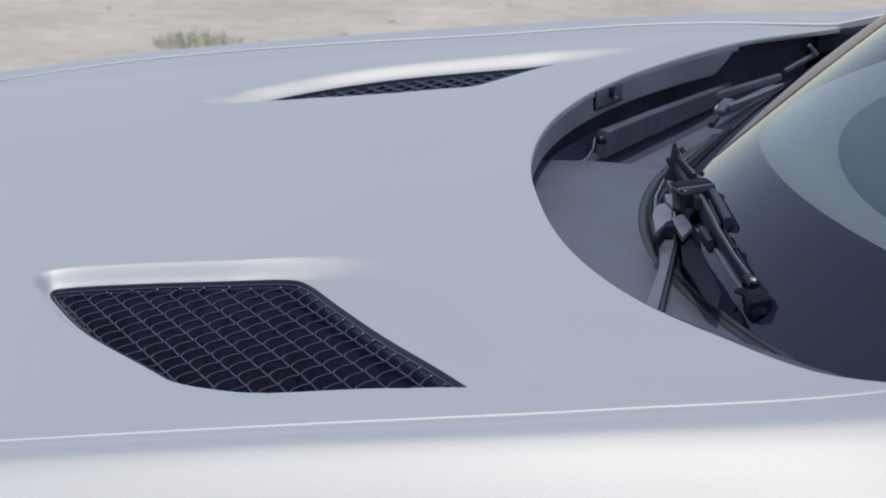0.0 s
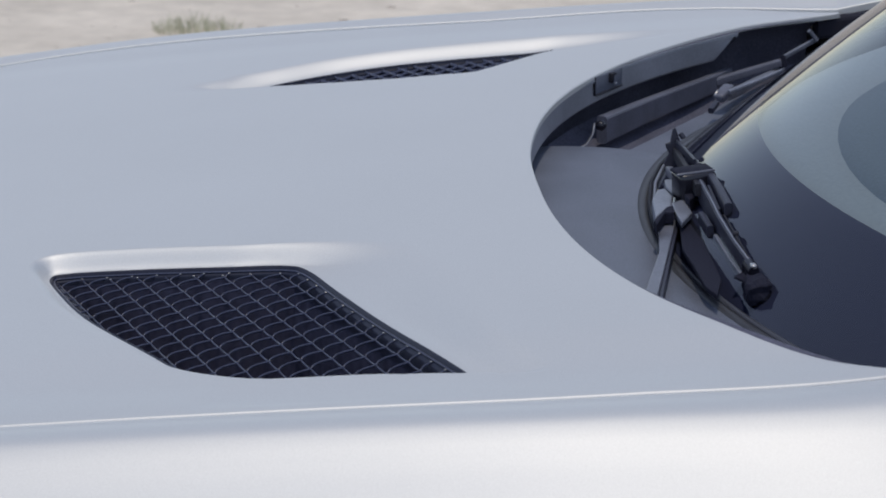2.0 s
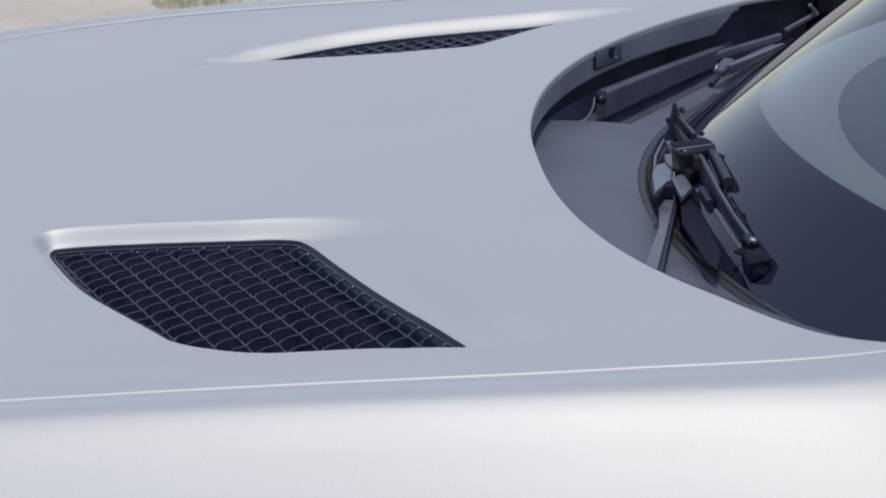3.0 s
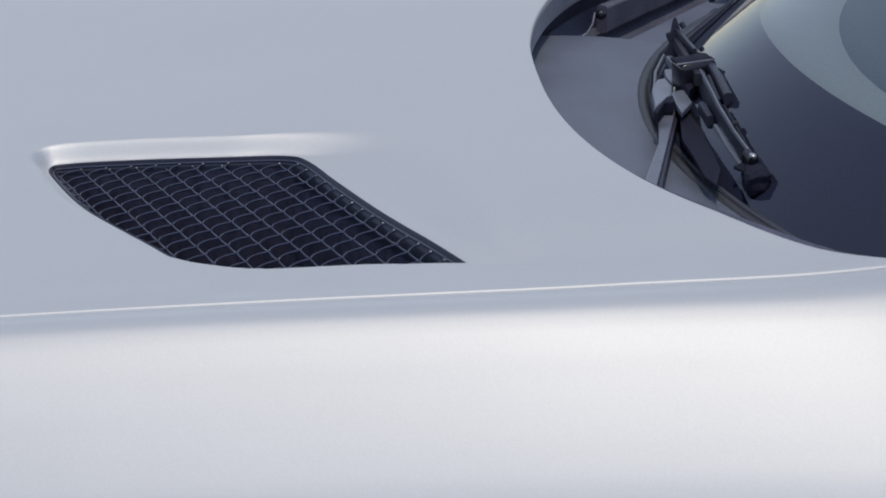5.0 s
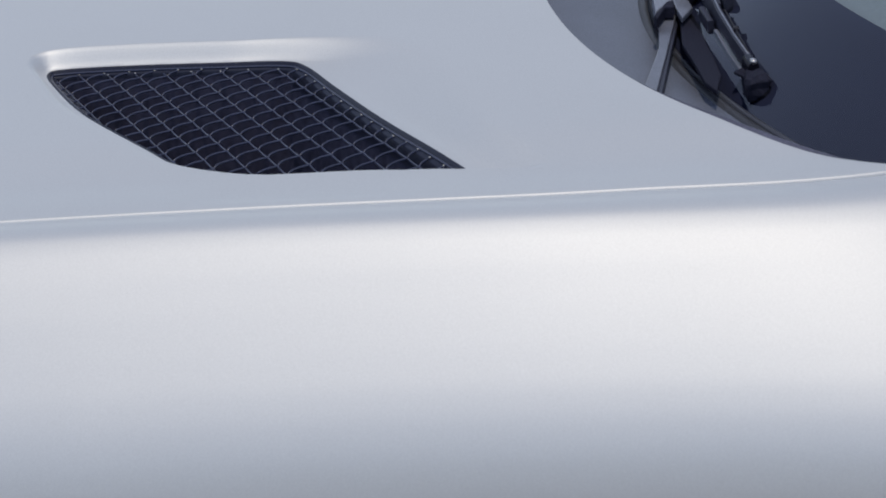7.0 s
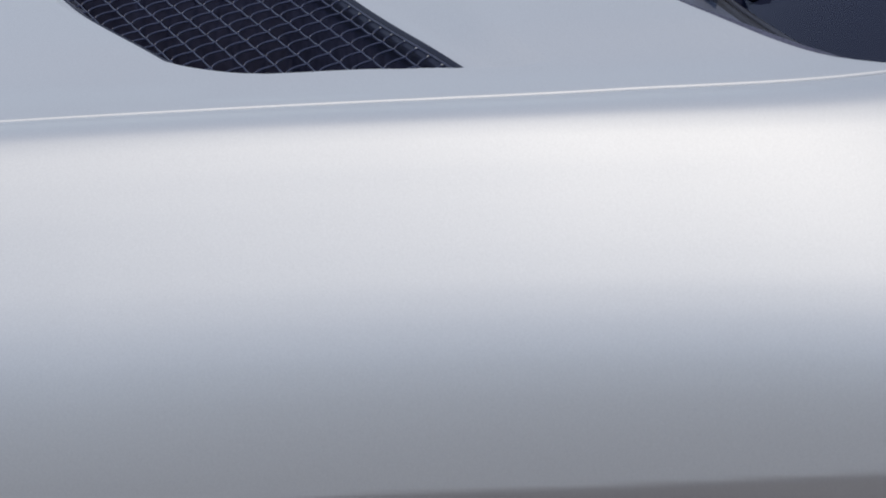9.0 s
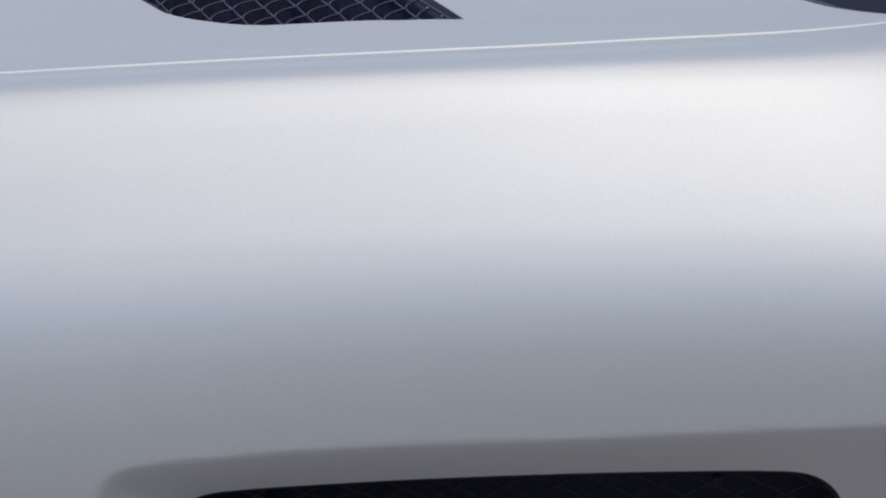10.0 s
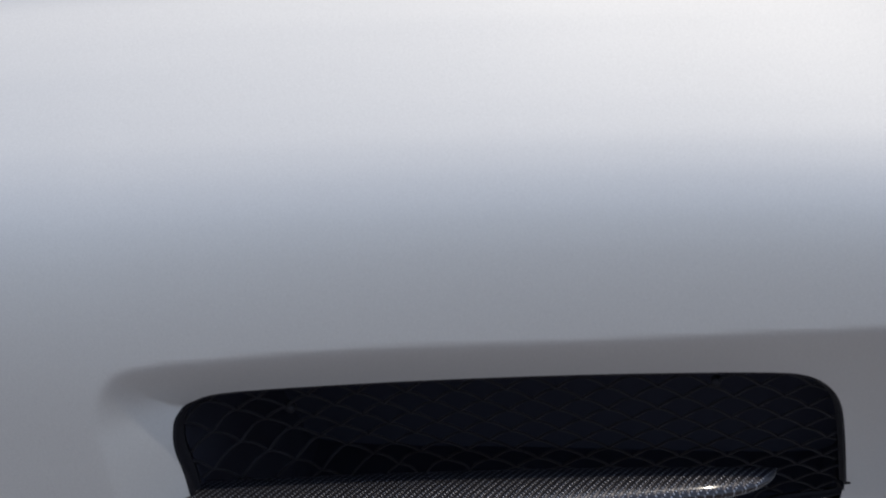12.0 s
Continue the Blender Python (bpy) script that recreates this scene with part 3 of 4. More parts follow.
    for i in range(k - 1):
        for r in range(ring):
            faces.append((i * ring + r, i * ring + (r + 1) % ring, (i + 1) * ring + (r + 1) % ring, (i + 1) * ring + r))
    faces += [tuple(range(ring)), tuple((k - 1) * ring + r for r in range(ring))]
    under("blade", mesh_of("blade", verts, faces, M_CARBON), vent, "glossy carbon-fibre blade")


BLADE_DROP = -0.350
for side in (-1, 1):
    side_vent(side)


# ---- scuttle: the space between bonnet and windscreen ----
def glass_foot(y):
    y = np.asarray(y, float)
    return 0.113 + 0.65 * y ** 2


GLASS_FOOT, GLASS_SLOPE = 0.925, 0.89


def skirt(y0, y1, rings, mat, name, label):
    """A strip under the bonnet's rear edge. rings: (out of the edge, down from it)."""
    m = max(8, int((y1 - y0) * 64))
    ys = np.linspace(y0, y1, m)
    d = rear_slope(ys)
    n = np.column_stack([np.ones_like(ys), -d])
    n /= np.linalg.norm(n, axis=1)[:, None]
    base = np.column_stack([rear_x(ys), ys])
    z = bonnet_z(base[:, 0], ys, False)
    verts, faces = [], []
    for r, (o, dz) in enumerate(rings):
        lean = 0.028 * np.clip((ys - (y1 - 0.03)) / 0.03, 0, 1) * (dz < -0.03) if name == "flange" else 0.0   # the far end is cut aslant
        verts += list(np.column_stack([base + n * o, z + dz + lean]))
        if r:
            faces += [((r - 1) * m + i, (r - 1) * m + i + 1, r * m + i + 1, r * m + i) for i in range(m - 1)]
    return under(name, mesh_of(name, verts, faces, mat), car, label)


skirt(-0.70, 0.585, [(0.0015, -0.004), (0.0020, -0.008), (-0.0010, -0.011), (0.0005, -0.033), (-0.002, -0.036), (-0.012, -0.037), (-0.03, -0.037)], M_FLANGE, "flange", "grey inner flange under the bonnet edge")
skirt(-0.69, 0.70, [(0.001, -0.004), (-0.014, -0.006), (-0.034, -0.030), (-0.036, -0.10)], M_TRAY, "inner_panel", "black inner panel behind the flange")


def flange_clip():
    y = 0.350
    spin = math.degrees(math.atan2(1, float(rear_slope(y))))
    m = pose(float(rear_x(y)) + 0.0015, y - 0.001, 0.9660, 0, 0, spin)

    def piece(name, size, off, mat, parent, label="", bevel=0.0008):
        bm = bevelled_box(size, bevel)
        bmesh.ops.transform(bm, matrix=m @ Matrix.Translation(off), verts=bm.verts)
        return part(name, bm, mat, parent, label)

    clip = piece("clip", (0.072, 0.0022, 0.022), (0, 0, 0), M_PLASTIC, car, "small plastic clip plate on the flange")
    piece("shadow_gap", (0.0022, 0.0030, 0.023), (-0.0365, -0.0004, 0), M_RUBBER, clip)
    piece("lower_lip", (0.070, 0.0040, 0.0020), (0, -0.0010, -0.0115), M_RUBBER, clip)
    piece("tab", (0.0060, 0.0060, 0.0120), (0.002, -0.003, 0.004), M_RUBBER, clip)
    piece("hook", (0.0100, 0.0050, 0.0030), (0.007, -0.003, 0.008), M_RUBBER, clip)
    piece("lug", (0.0070, 0.0050, 0.0035), (0.012, -0.003, -0.005), M_LINK, clip)


flange_clip()


def scuttle():
    # deep well floor under everything
    n = 40
    ys = np.linspace(-0.72, 0.72, n)
    verts, faces = [], []
    stations = [(-0.06, 0.905), (-0.03, 0.895), (0.25, 0.875), (0.6, 0.88), (0.9, 0.895), (1.06, 0.915)]
    for u, z in stations:
        x = (rear_x(ys) - 0.012) * (1 - u) + (glass_foot(ys) + 0.004) * u
        verts += list(np.column_stack([x, ys, np.full(n, z) + 0.03 * np.abs(ys)]))
    for r in range(len(stations) - 1):
        faces += [(r * n + i, r * n + i + 1, (r + 1) * n + i + 1, (r + 1) * n + i) for i in range(n - 1)]
    under("scuttle_tray", mesh_of("scuttle_tray", verts, faces, M_TRAY), car, "black plastic scuttle tray")
    # raised grey cover, ending in a straight edge
    rows = 26
    ys = np.linspace(-0.62, 0.160, rows)
    cols = np.linspace(0, 1, 9)
    verts, faces = [], []
    for y in ys:
        x0, x1 = float(rear_x(y)) - 0.02, float(glass_foot(y)) - 0.006
        for c in cols:
            verts.append((x0 + (x1 - x0) * c, y, 0.928 - 0.004 * c + 0.004 * math.sin(c * math.pi)))
    m = len(cols)
    faces = [(i * m + j, i * m + j + 1, (i + 1) * m + j + 1, (i + 1) * m + j) for i in range(rows - 1) for j in range(m - 1)]
    k = len(verts)
    for j in range(m):   # front lip turned down
        v = verts[(rows - 1) * m + j]
        verts.append((v[0], v[1] + 0.0015, v[2] - 0.0015))
    for j in range(m):
        v = verts[(rows - 1) * m + j]
        verts.append((v[0], v[1] + 0.002, v[2] - 0.04))
    faces += [((rows - 1) * m + j, (rows - 1) * m + j + 1, k + j + 1, k + j) for j in range(m - 1)]
    faces += [(k + j, k + j + 1, k + m + j + 1, k + m + j) for j in range(m - 1)]
    under("scuttle_cover", mesh_of("scuttle_cover", verts, faces, M_PLASTIC), car, "matt grey plastic scuttle cover")


scuttle()


def windscreen():
    ys = np.linspace(-0.70, 0.70, 61)
    ss = np.concatenate([np.linspace(0, 0.30, 31), np.linspace(0.34, 0.85, 12)])
    screen = under("windscreen", None, car)
    screen["label"] = "raked glass windscreen with a dark printed edge"

    def surface(u, y, sink):
        x = glass_foot(y) * (1 - 0.35 * u) + 0.35 * u * 0.16 + u
        z = GLASS_FOOT + u * GLASS_SLOPE - 0.25 * u * u + 0 * y
        return np.column_stack([x, y, z - sink])

    def sheet_between(u0, u1, sink, n):
        us = np.linspace(u0, u1, n)
        verts = np.concatenate([surface(np.full(len(ys), u), ys, sink) for u in us])
        k = len(ys)
        return verts, [(r * k + i, r * k + i + 1, (r + 1) * k + i + 1, (r + 1) * k + i) for r in range(n - 1) for i in range(k - 1)]

    def upward(verts, faces):
        a, b, c = (verts[i] for i in faces[0][:3])
        return verts, (faces if np.cross(b - a, c - a)[2] > 0 else [f[::-1] for f in faces])

    glass = under("glass", mesh_of("glass", *upward(*sheet_between(0.0, 0.85, 0.0, 40)), M_GLASS), screen, "clear tinted glass")
    glass.visible_shadow = False
    under("printed_edge", mesh_of("printed_edge", *sheet_between(0.0, 0.103, 0.004, 14), M_FRIT), screen, "black ceramic border of the glass")
    # edge trim round the foot of the glass
    foot = surface(np.zeros(len(ys)), ys, 0.0)
    trim = tube(foot + (-0.002, 0, 0.0005), 0.0032, 8)
    under("edge_trim", mesh_of("edge_trim", *trim, M_TRIM), screen, "grey trim strip along the glass foot")
    seal = tube(foot + (-0.010, 0, -0.005), 0.0075, 8)
    under("seal", mesh_of("seal", *seal, M_SEAL), screen, "dark grey rubber seal")


windscreen()


def dashboard():
    n = 50
    ys = np.linspace(-0.66, 0.66, n)
    us = np.linspace(0.06, 0.62, 24)
    verts = []
    for u in us:
        x = glass_foot(ys) * (1 - 0.35 * u) + 0.35 * u * 0.16 + u
        z = GLASS_FOOT + min(u, 0.12) * GLASS_SLOPE - 0.030 - 0.10 * np.clip(u - 0.20, 0, 9)
        verts += list(np.column_stack([x, ys, np.full(n, z)]))
    faces = [(r * n + i, r * n + i + 1, (r + 1) * n + i + 1, (r + 1) * n + i) for r in range(len(us) - 1) for i in range(n - 1)]
    dash = under("dashboard", mesh_of("dashboard", verts, faces, M_DASH), car, "grey-green leather dashboard under the glass")
    # instrument hood: a low oval mound
    bm = bmesh.new()
    bmesh.ops.create_uvsphere(bm, u_segments=40, v_segments=16, radius=1)
    for v in bm.verts:
        r = math.hypot(v.co.x, v.co.y)
        v.co.z = 0.020 * max(-0.5, min(v.co.z * 2.2, 1.0 - 0.25 * (1 - r)))
        v.co.x, v.co.y = v.co.x * 0.172, v.co.y * 0.37
    bmesh.ops.transform(bm, matrix=pose(0.462, -0.06, 1.000, 0, -4, 0), verts=bm.verts)
    part("instrument_hood", bm, M_HOOD, dash, "dark oval instrument hood")


dashboard()


# ---- wipers ----
def mix3(a, b, t):
    return tuple(u + (v - u) * t for u, v in zip(a, b))


def prism(outline, thick, matrix, bevel=0.0008):
    """An extruded flat outline (in x and z), thick in y, with bevelled edges."""
    bm = bmesh.new()
    front = [bm.verts.new((x, -thick / 2, z)) for x, z in outline]
    back = [bm.verts.new((x, thick / 2, z)) for x, z in outline]
    bm.faces.new(front), bm.faces.new(back[::-1])
    k = len(outline)
    for i in range(k):
        bm.faces.new((front[(i + 1) % k], front[i], back[i], back[(i + 1) % k]))
    bmesh.ops.recalc_face_normals(bm, faces=bm.faces)
    bmesh.ops.bevel(bm, geom=bm.edges[:], offset=bevel, segments=1, affect="EDGES", profile=0.5)
    bmesh.ops.transform(bm, matrix=matrix, verts=bm.verts)
    return bm


def slab(outline, top, thick, mat, name, parent, label="", bevel=0.0012, tilt=0.0):
    """A moulded flat piece: a plan outline with its upper face at the height top, bevelled all round; tilt raises it towards +y."""
    bm = bmesh.new()
    mid = sum(y for _, y in outline) / len(outline)
    up = [bm.verts.new((x, y, top + tilt * (y - mid))) for x, y in outline]
    down = [bm.verts.new((x, y, top - thick + tilt * (y - mid))) for x, y in outline]
    bm.faces.new(up), bm.faces.new(down[::-1])
    k = len(outline)
    for i in range(k):
        bm.faces.new((up[i], down[i], down[(i + 1) % k], up[(i + 1) % k]))
    bmesh.ops.recalc_face_normals(bm, faces=bm.faces)
    bmesh.ops.bevel(bm, geom=bm.edges[:], offset=bevel, segments=2, affect="EDGES", profile=0.5)
    return part(name, bm, mat, parent, label, smooth=False)


def rod(points, radius, mat, name, parent, label=""):
    return under(name, mesh_of(name, *tube(points, radius, 6), mat), parent, label)


def near_wiper():
    w = under("wiper", None, car)
    w["label"] = "black windscreen wiper with a jointed blade carrier"
    # upper end: a pointed plate with a worn rail beside it
    plate = [(-0.0095, -0.012), (-0.0040, 0.000), (-0.0080, 0.006), (-0.0085, 0.010), (-0.0035, 0.012), (-0.0020, 0.026), (0.0006, 0.028), (0.0075, 0.012), (0.0090, 0.000), (0.0100, -0.016), (0.0020, -0.020)]
    part("upper_plate", prism(plate, 0.0045, pose(0.1290, 0.0560, 0.9530, -8, 4, 12)), M_ARM, w, "pointed dark plate at the upper end", smooth=False)
    bar([(0.1330, 0.0560, 0.9640), (0.1440, 0.0120, 0.9660), (0.1560, -0.0400, 0.9680)], 0.0036, 0.008, M_ARM, "upper_rail", w)
    bar([(0.1400, 0.0600, 0.9690), (0.1365, 0.0620, 0.9735)], 0.006, 0.004, M_ARM, "rail_hook", w)
    for t in (0.30, 0.62, 0.86):
        c = mix3((0.1330, 0.0560, 0.9640), (0.1560, -0.0400, 0.9680), t)
        part("rail_block", bevelled_box((0.0080, 0.020, 0.0060), 0.0012, (c[0] + 0.003, c[1], c[2] - 0.004), (0, 0, 13)), M_LINK if t == 0.62 else M_ARM, w)
    bar([(0.1270, 0.0300, 0.9400), (0.1370, -0.0550, 0.9560), (0.1440, -0.1150, 0.9640)], 0.0080, 0.0100, M_ARM2, "upper_link", w, "grey upper link")
    bar([(0.1260, 0.0950, 0.9500), (0.1450, -0.0325, 0.9610), (0.1640, -0.1600, 0.9720)], 0.006, 0.012, M_RUBBER, "upper_carrier", w)
    # joint cover: a rounded black hood with a grey-edged upper lip
    m = pose(0.1585, -0.1200, 0.9670, 0, -4, 24)
    hood = bevelled_box((0.0390, 0.0300, 0.0300), 0.0055, (0, 0, 0), (0, 0, 0), 3)
    bmesh.ops.transform(hood, matrix=m, verts=hood.verts)
    part("joint_cover", hood, M_CAP, w, "rounded black joint cover")
    lip = bevelled_box((0.0380, 0.0240, 0.0030), 0.0013, (-0.001, 0.002, 0.0145))
    bmesh.ops.transform(lip, matrix=m, verts=lip.verts)
    part("cover_lip", lip, M_JOINT, w, "dark upper lip")
    ridge = bevelled_box((0.0400, 0.0022, 0.0026), 0.0009, (-0.002, -0.0105, 0.0148))
    bmesh.ops.transform(ridge, matrix=m, verts=ridge.verts)
    part("lip_edge", ridge, M_ARM2, w, "thin grey lip edge")
    slab([(0.1490, -0.1300), (0.1640, -0.1250), (0.1640, -0.1400), (0.1560, -0.1600), (0.1520, -0.1500)], 0.962, 0.016, M_JOINT, "cover_skirt", w, "black skirt under the cover")
    bar([(0.1745, -0.1250, 0.9745), (0.1840, -0.1700, 0.9740), (0.1945, -0.2250, 0.9720)], 0.0080, 0.013, M_ARM, "side_clip", w, "dark moulded side clip", bevel=0.3)
    # lower carrier: a narrow worn crest over a tall dark flank
    bar([(0.1655, -0.1420, 0.9670), (0.1795, -0.2060, 0.9625), (0.1858, -0.2340, 0.9590), (0.2020, -0.2950, 0.9530), (0.2200, -0.3560, 0.9490)], 0.0055, 0.021, M_ARM, "lower_carrier", w, "dark grey lower blade carrier", bevel=0.2)
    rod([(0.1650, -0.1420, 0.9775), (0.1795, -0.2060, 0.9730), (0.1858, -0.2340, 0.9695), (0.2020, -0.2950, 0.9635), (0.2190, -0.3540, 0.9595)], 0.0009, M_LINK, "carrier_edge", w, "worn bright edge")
    bar([(0.1690, -0.2000, 0.9560), (0.1790, -0.2400, 0.9540)], 0.0060, 0.012, M_ARM, "carrier_block", w)
    bar([(0.1840, -0.2480, 0.9500), (0.1990, -0.3000, 0.9440), (0.2120, -0.3440, 0.9410)], 0.0040, 0.009, M_ARM2, "carrier_flank", w, "worn grey flank of the carrier")
    bar([(0.1735, -0.1500, 0.9700), (0.1860, -0.2200, 0.9660)], 0.0030, 0.010, M_ARM, "fin", w, "thin upright fin")
    rod([(0.1868, -0.2350, 0.9680), (0.1912, -0.2350, 0.9690), (0.1960, -0.2560, 0.9675), (0.2015, -0.2800, 0.9660), (0.2105, -0.3160, 0.9620), (0.2183, -0.3480, 0.9585)], 0.0011, M_RUBBER, "spring_wire", w)
    part("wire_bead", bevelled_box((0.005, 0.008, 0.005), 0.0015, (0.2030, -0.2840, 0.9660)), M_RUBBER, w)
    bar([(0.2150, -0.3420, 0.9530), (0.2205, -0.3600, 0.9510)], 0.0100, 0.017, M_CAP, "cap_collar", w, "shiny worn collar", bevel=0.4)
    part("collar_tip", bevelled_box((0.0055, 0.008, 0.005), 0.0018, (0.2200, -0.3570, 0.9590), (0, 0, 14), 3), M_STUD, w, "bright corner")
    # flat black slab, close over the glass: the carrier's dark reflection put in as shape
    slab([(0.1594, -0.1316), (0.1678, -0.1805), (0.1759, -0.2583), (0.1858, -0.3095), (0.1931, -0.3552), (0.1909, -0.4001), (0.1801, -0.3782), (0.1669, -0.3177), (0.1545, -0.2671), (0.1492, -0.1990)], 0.945, 0.005, M_JOINT, "carrier_reflection", w, "flat black slab for the carrier's reflection in the glass")
    # torn rubber end
    bm = bevelled_box((0.019, 0.027, 0.021), 0.003, (0, 0, 0), (0, 0, 0), 1)
    bmesh.ops.subdivide_edges(bm, edges=bm.edges[:], cuts=2, use_grid_fill=True)
    for v in bm.verts:
        k = noise.noise_vector(v.co * 120)
        v.co += Vector((k.x, k.y, k.z)) * 0.0042
        v.co.x *= 1.0 - 6.0 * v.co.y
    bmesh.ops.transform(bm, matrix=pose(0.2235, -0.3790, 0.9440, 6, -8, 14), verts=bm.verts)
    part("end_cap", bm, M_JOINT, w, "torn black rubber end cap", smooth=False)
    part("torn_flap", bevelled_box((0.010, 0.014, 0.003), 0.001, (0.2110, -0.3560, 0.9480), (0, 12, -30)), M_JOINT, w)
    bar([(0.1680, -0.1500, 0.9600), (0.1890, -0.2500, 0.9500), (0.2180, -0.3550, 0.9420)], 0.004, 0.010, M_RUBBER, "blade", w, "thin black rubber blade")
    # arm rising from under the bonnet to the clamp
    slab([(0.1285, -0.1900), (0.1440, -0.1700), (0.1425, -0.2779), (0.1395, -0.4300), (0.1270, -0.4300), (0.1340, -0.2800)], 0.945, 0.010, M_ARM2, "arm", w, "worn grey wiper arm")
    slab([(0.1430, -0.1700), (0.1470, -0.1839), (0.1455, -0.2779), (0.1440, -0.4300), (0.1390, -0.4300), (0.1420, -0.2779)], 0.941, 0.012, M_ARM, "arm_flank", w, "dark flank of the arm")
    slab([(0.1183, -0.1388), (0.1215, -0.1020), (0.1290, -0.0950), (0.1387, -0.1250), (0.1392, -0.1561), (0.1256, -0.2030)], 0.955, 0.012, M_LINK, "clamp", w, "worn grey clamp", 0.0018)
    slab([(0.1265, -0.0660), (0.1340, -0.0620), (0.1387, -0.0850), (0.1380, -0.1200), (0.1300, -0.0960)], 0.956, 0.010, M_ARM2, "clamp_head", w)
    slab([(0.1255, -0.2245), (0.1346, -0.1756), (0.1409, -0.1706), (0.1431, -0.1943), (0.1346, -0.1957), (0.1293, -0.2354)], 0.9585, 0.012, M_JOINT, "clamp_band", w, "black band round the clamp")
    slab([(0.1382, -0.1480), (0.1490, -0.1317), (0.1598, -0.1790), (0.1518, -0.2176), (0.1438, -0.1836)], 0.955, 0.006, M_LINK, "clamp_plate", w, "pale grey plate")
    for dx, mat in ((0.0, M_RUBBER), (0.0045, M_ARM2)):
        rod([(0.1260 + dx, 0.1180, 0.938), (0.1154 + dx, 0.0615, 0.937), (0.1103 + dx, -0.0055, 0.936), (0.1132 + dx, -0.0825, 0.935), (0.1220 + dx, -0.1534, 0.935), (0.1302 + dx, -0.2008, 0.936)], 0.0020, mat, "hose", w, "thin washer hose")


near_wiper()


def far_wiper():
    w = under("wiper", None, car)
    w["label"] = "dark windscreen wiper arm folded into the scuttle"
    bar([(0.0330, 0.2990, 0.9165), (0.0836, 0.4101, 0.9190), (0.1565, 0.5503, 0.9230), (0.1773, 0.5963, 0.9250)], 0.014, 0.034, M_ARM_FAR, "arm", w, "broad dark grey wiper arm", taper=0.62, bevel=0.22)
    bar([(0.1600, 0.5550, 0.9240), (0.2000, 0.5800, 0.9330), (0.2440, 0.6050, 0.9430)], 0.010, 0.012, M_ARM_FAR, "arm_rod", w, taper=0.85)
    bar([(0.2440, 0.6100, 0.9500), (0.2490, 0.6080, 0.9360)], 0.010, 0.010, M_JOINT, "collar", w)
    bar([(0.2490, 0.6180, 0.9480), (0.2700, 0.6430, 0.9560), (0.2876, 0.6650, 0.9621)], 0.005, 0.006, M_LINK, "end_rod", w, "pale end of the rod")
    bar([(0.2806, 0.6550, 0.9777), (0.2870, 0.6590, 0.9700), (0.2920, 0.6610, 0.9632)], 0.005, 0.005, M_LINK, "hook", w, "pale hook")
    bm = bmesh.new()
    bmesh.ops.create_uvsphere(bm, u_segments=16, v_segments=10, radius=0.0068)
    bmesh.ops.scale(bm, vec=(1, 0.8, 0.9), verts=bm.verts)
    bmesh.ops.translate(bm, vec=(0.0330, 0.2830, 0.9255), verts=bm.verts)
    part("bolt", bm, M_CAP, w, "shiny dark bolt head")
    # curved bracket before the arm
    v, f = tube([(0.0100, 0.2480, 0.9040), (0.0190, 0.2600, 0.9080), (0.0245, 0.2720, 0.9170), (0.0262, 0.2760, 0.9300)], [0.0014, 0.0013, 0.0012, 0.0010], 8)
    under("bracket", mesh_of("bracket", v, f, M_LINK), w, "curved bright bracket")
    # grey ledge between the arm and the glass, and the blade along the glass foot
    bar([(0.0900, 0.2200, 0.9080), (0.1560, 0.3850, 0.9120), (0.2520, 0.6100, 0.9180)], 0.042, 0.006, M_PLASTIC, "ledge", w, "grey moulded ledge", taper=0.6, bevel=0.3)
    bar([(0.1790, 0.4400, 0.9310), (0.2145, 0.5440, 0.9310), (0.2474, 0.6240, 0.9310)], 0.012, 0.010, M_LINK, "second_link", w, "worn grey link", taper=0.6)
    for k, (off, mat) in enumerate(((0.0, M_RUBBER), (0.0075, M_ARM2), (0.0135, M_RUBBER))):
        bar([(0.138 + off, 0.120, 0.931 + off * 0.3), (0.150 + off, 0.200, 0.933 + off * 0.3), (0.198 + off, 0.375, 0.937 + off * 0.3), (0.2505 + off * 0.6, 0.545, 0.943)], 0.0060, 0.008, mat, "blade" if k == 0 else "blade_rib", w, taper=0.5)
    bar([(0.1610, 0.3540, 0.9320), (0.1670, 0.3800, 0.9360)], 0.007, 0.007, M_ARM, "clip", w)
    bm = bevelled_box((0.015, 0.034, 0.011), 0.003, (0.1745, 0.4200, 0.9400), (16, 0, -24), 2)
    part("joint_cover", bm, M_ARM_FAR, w, "rounded grey joint cover")
    # bright tube in place of the highlight on the cover's left rim
    v, f = tube([(0.1655, 0.4060, 0.9340), (0.1645, 0.4080, 0.9400), (0.1675, 0.4110, 0.9460)], 0.0014, 6)
    under("cover_highlight", mesh_of("cover_highlight", v, f, M_STUD), w)
    bar([(0.1800, 0.4150, 0.9420), (0.2160, 0.4620, 0.9480), (0.2465, 0.5230, 0.9500)], 0.0070, 0.006, M_LINK, "carrier", w, "worn pale blade carrier", taper=0.6)


far_wiper()


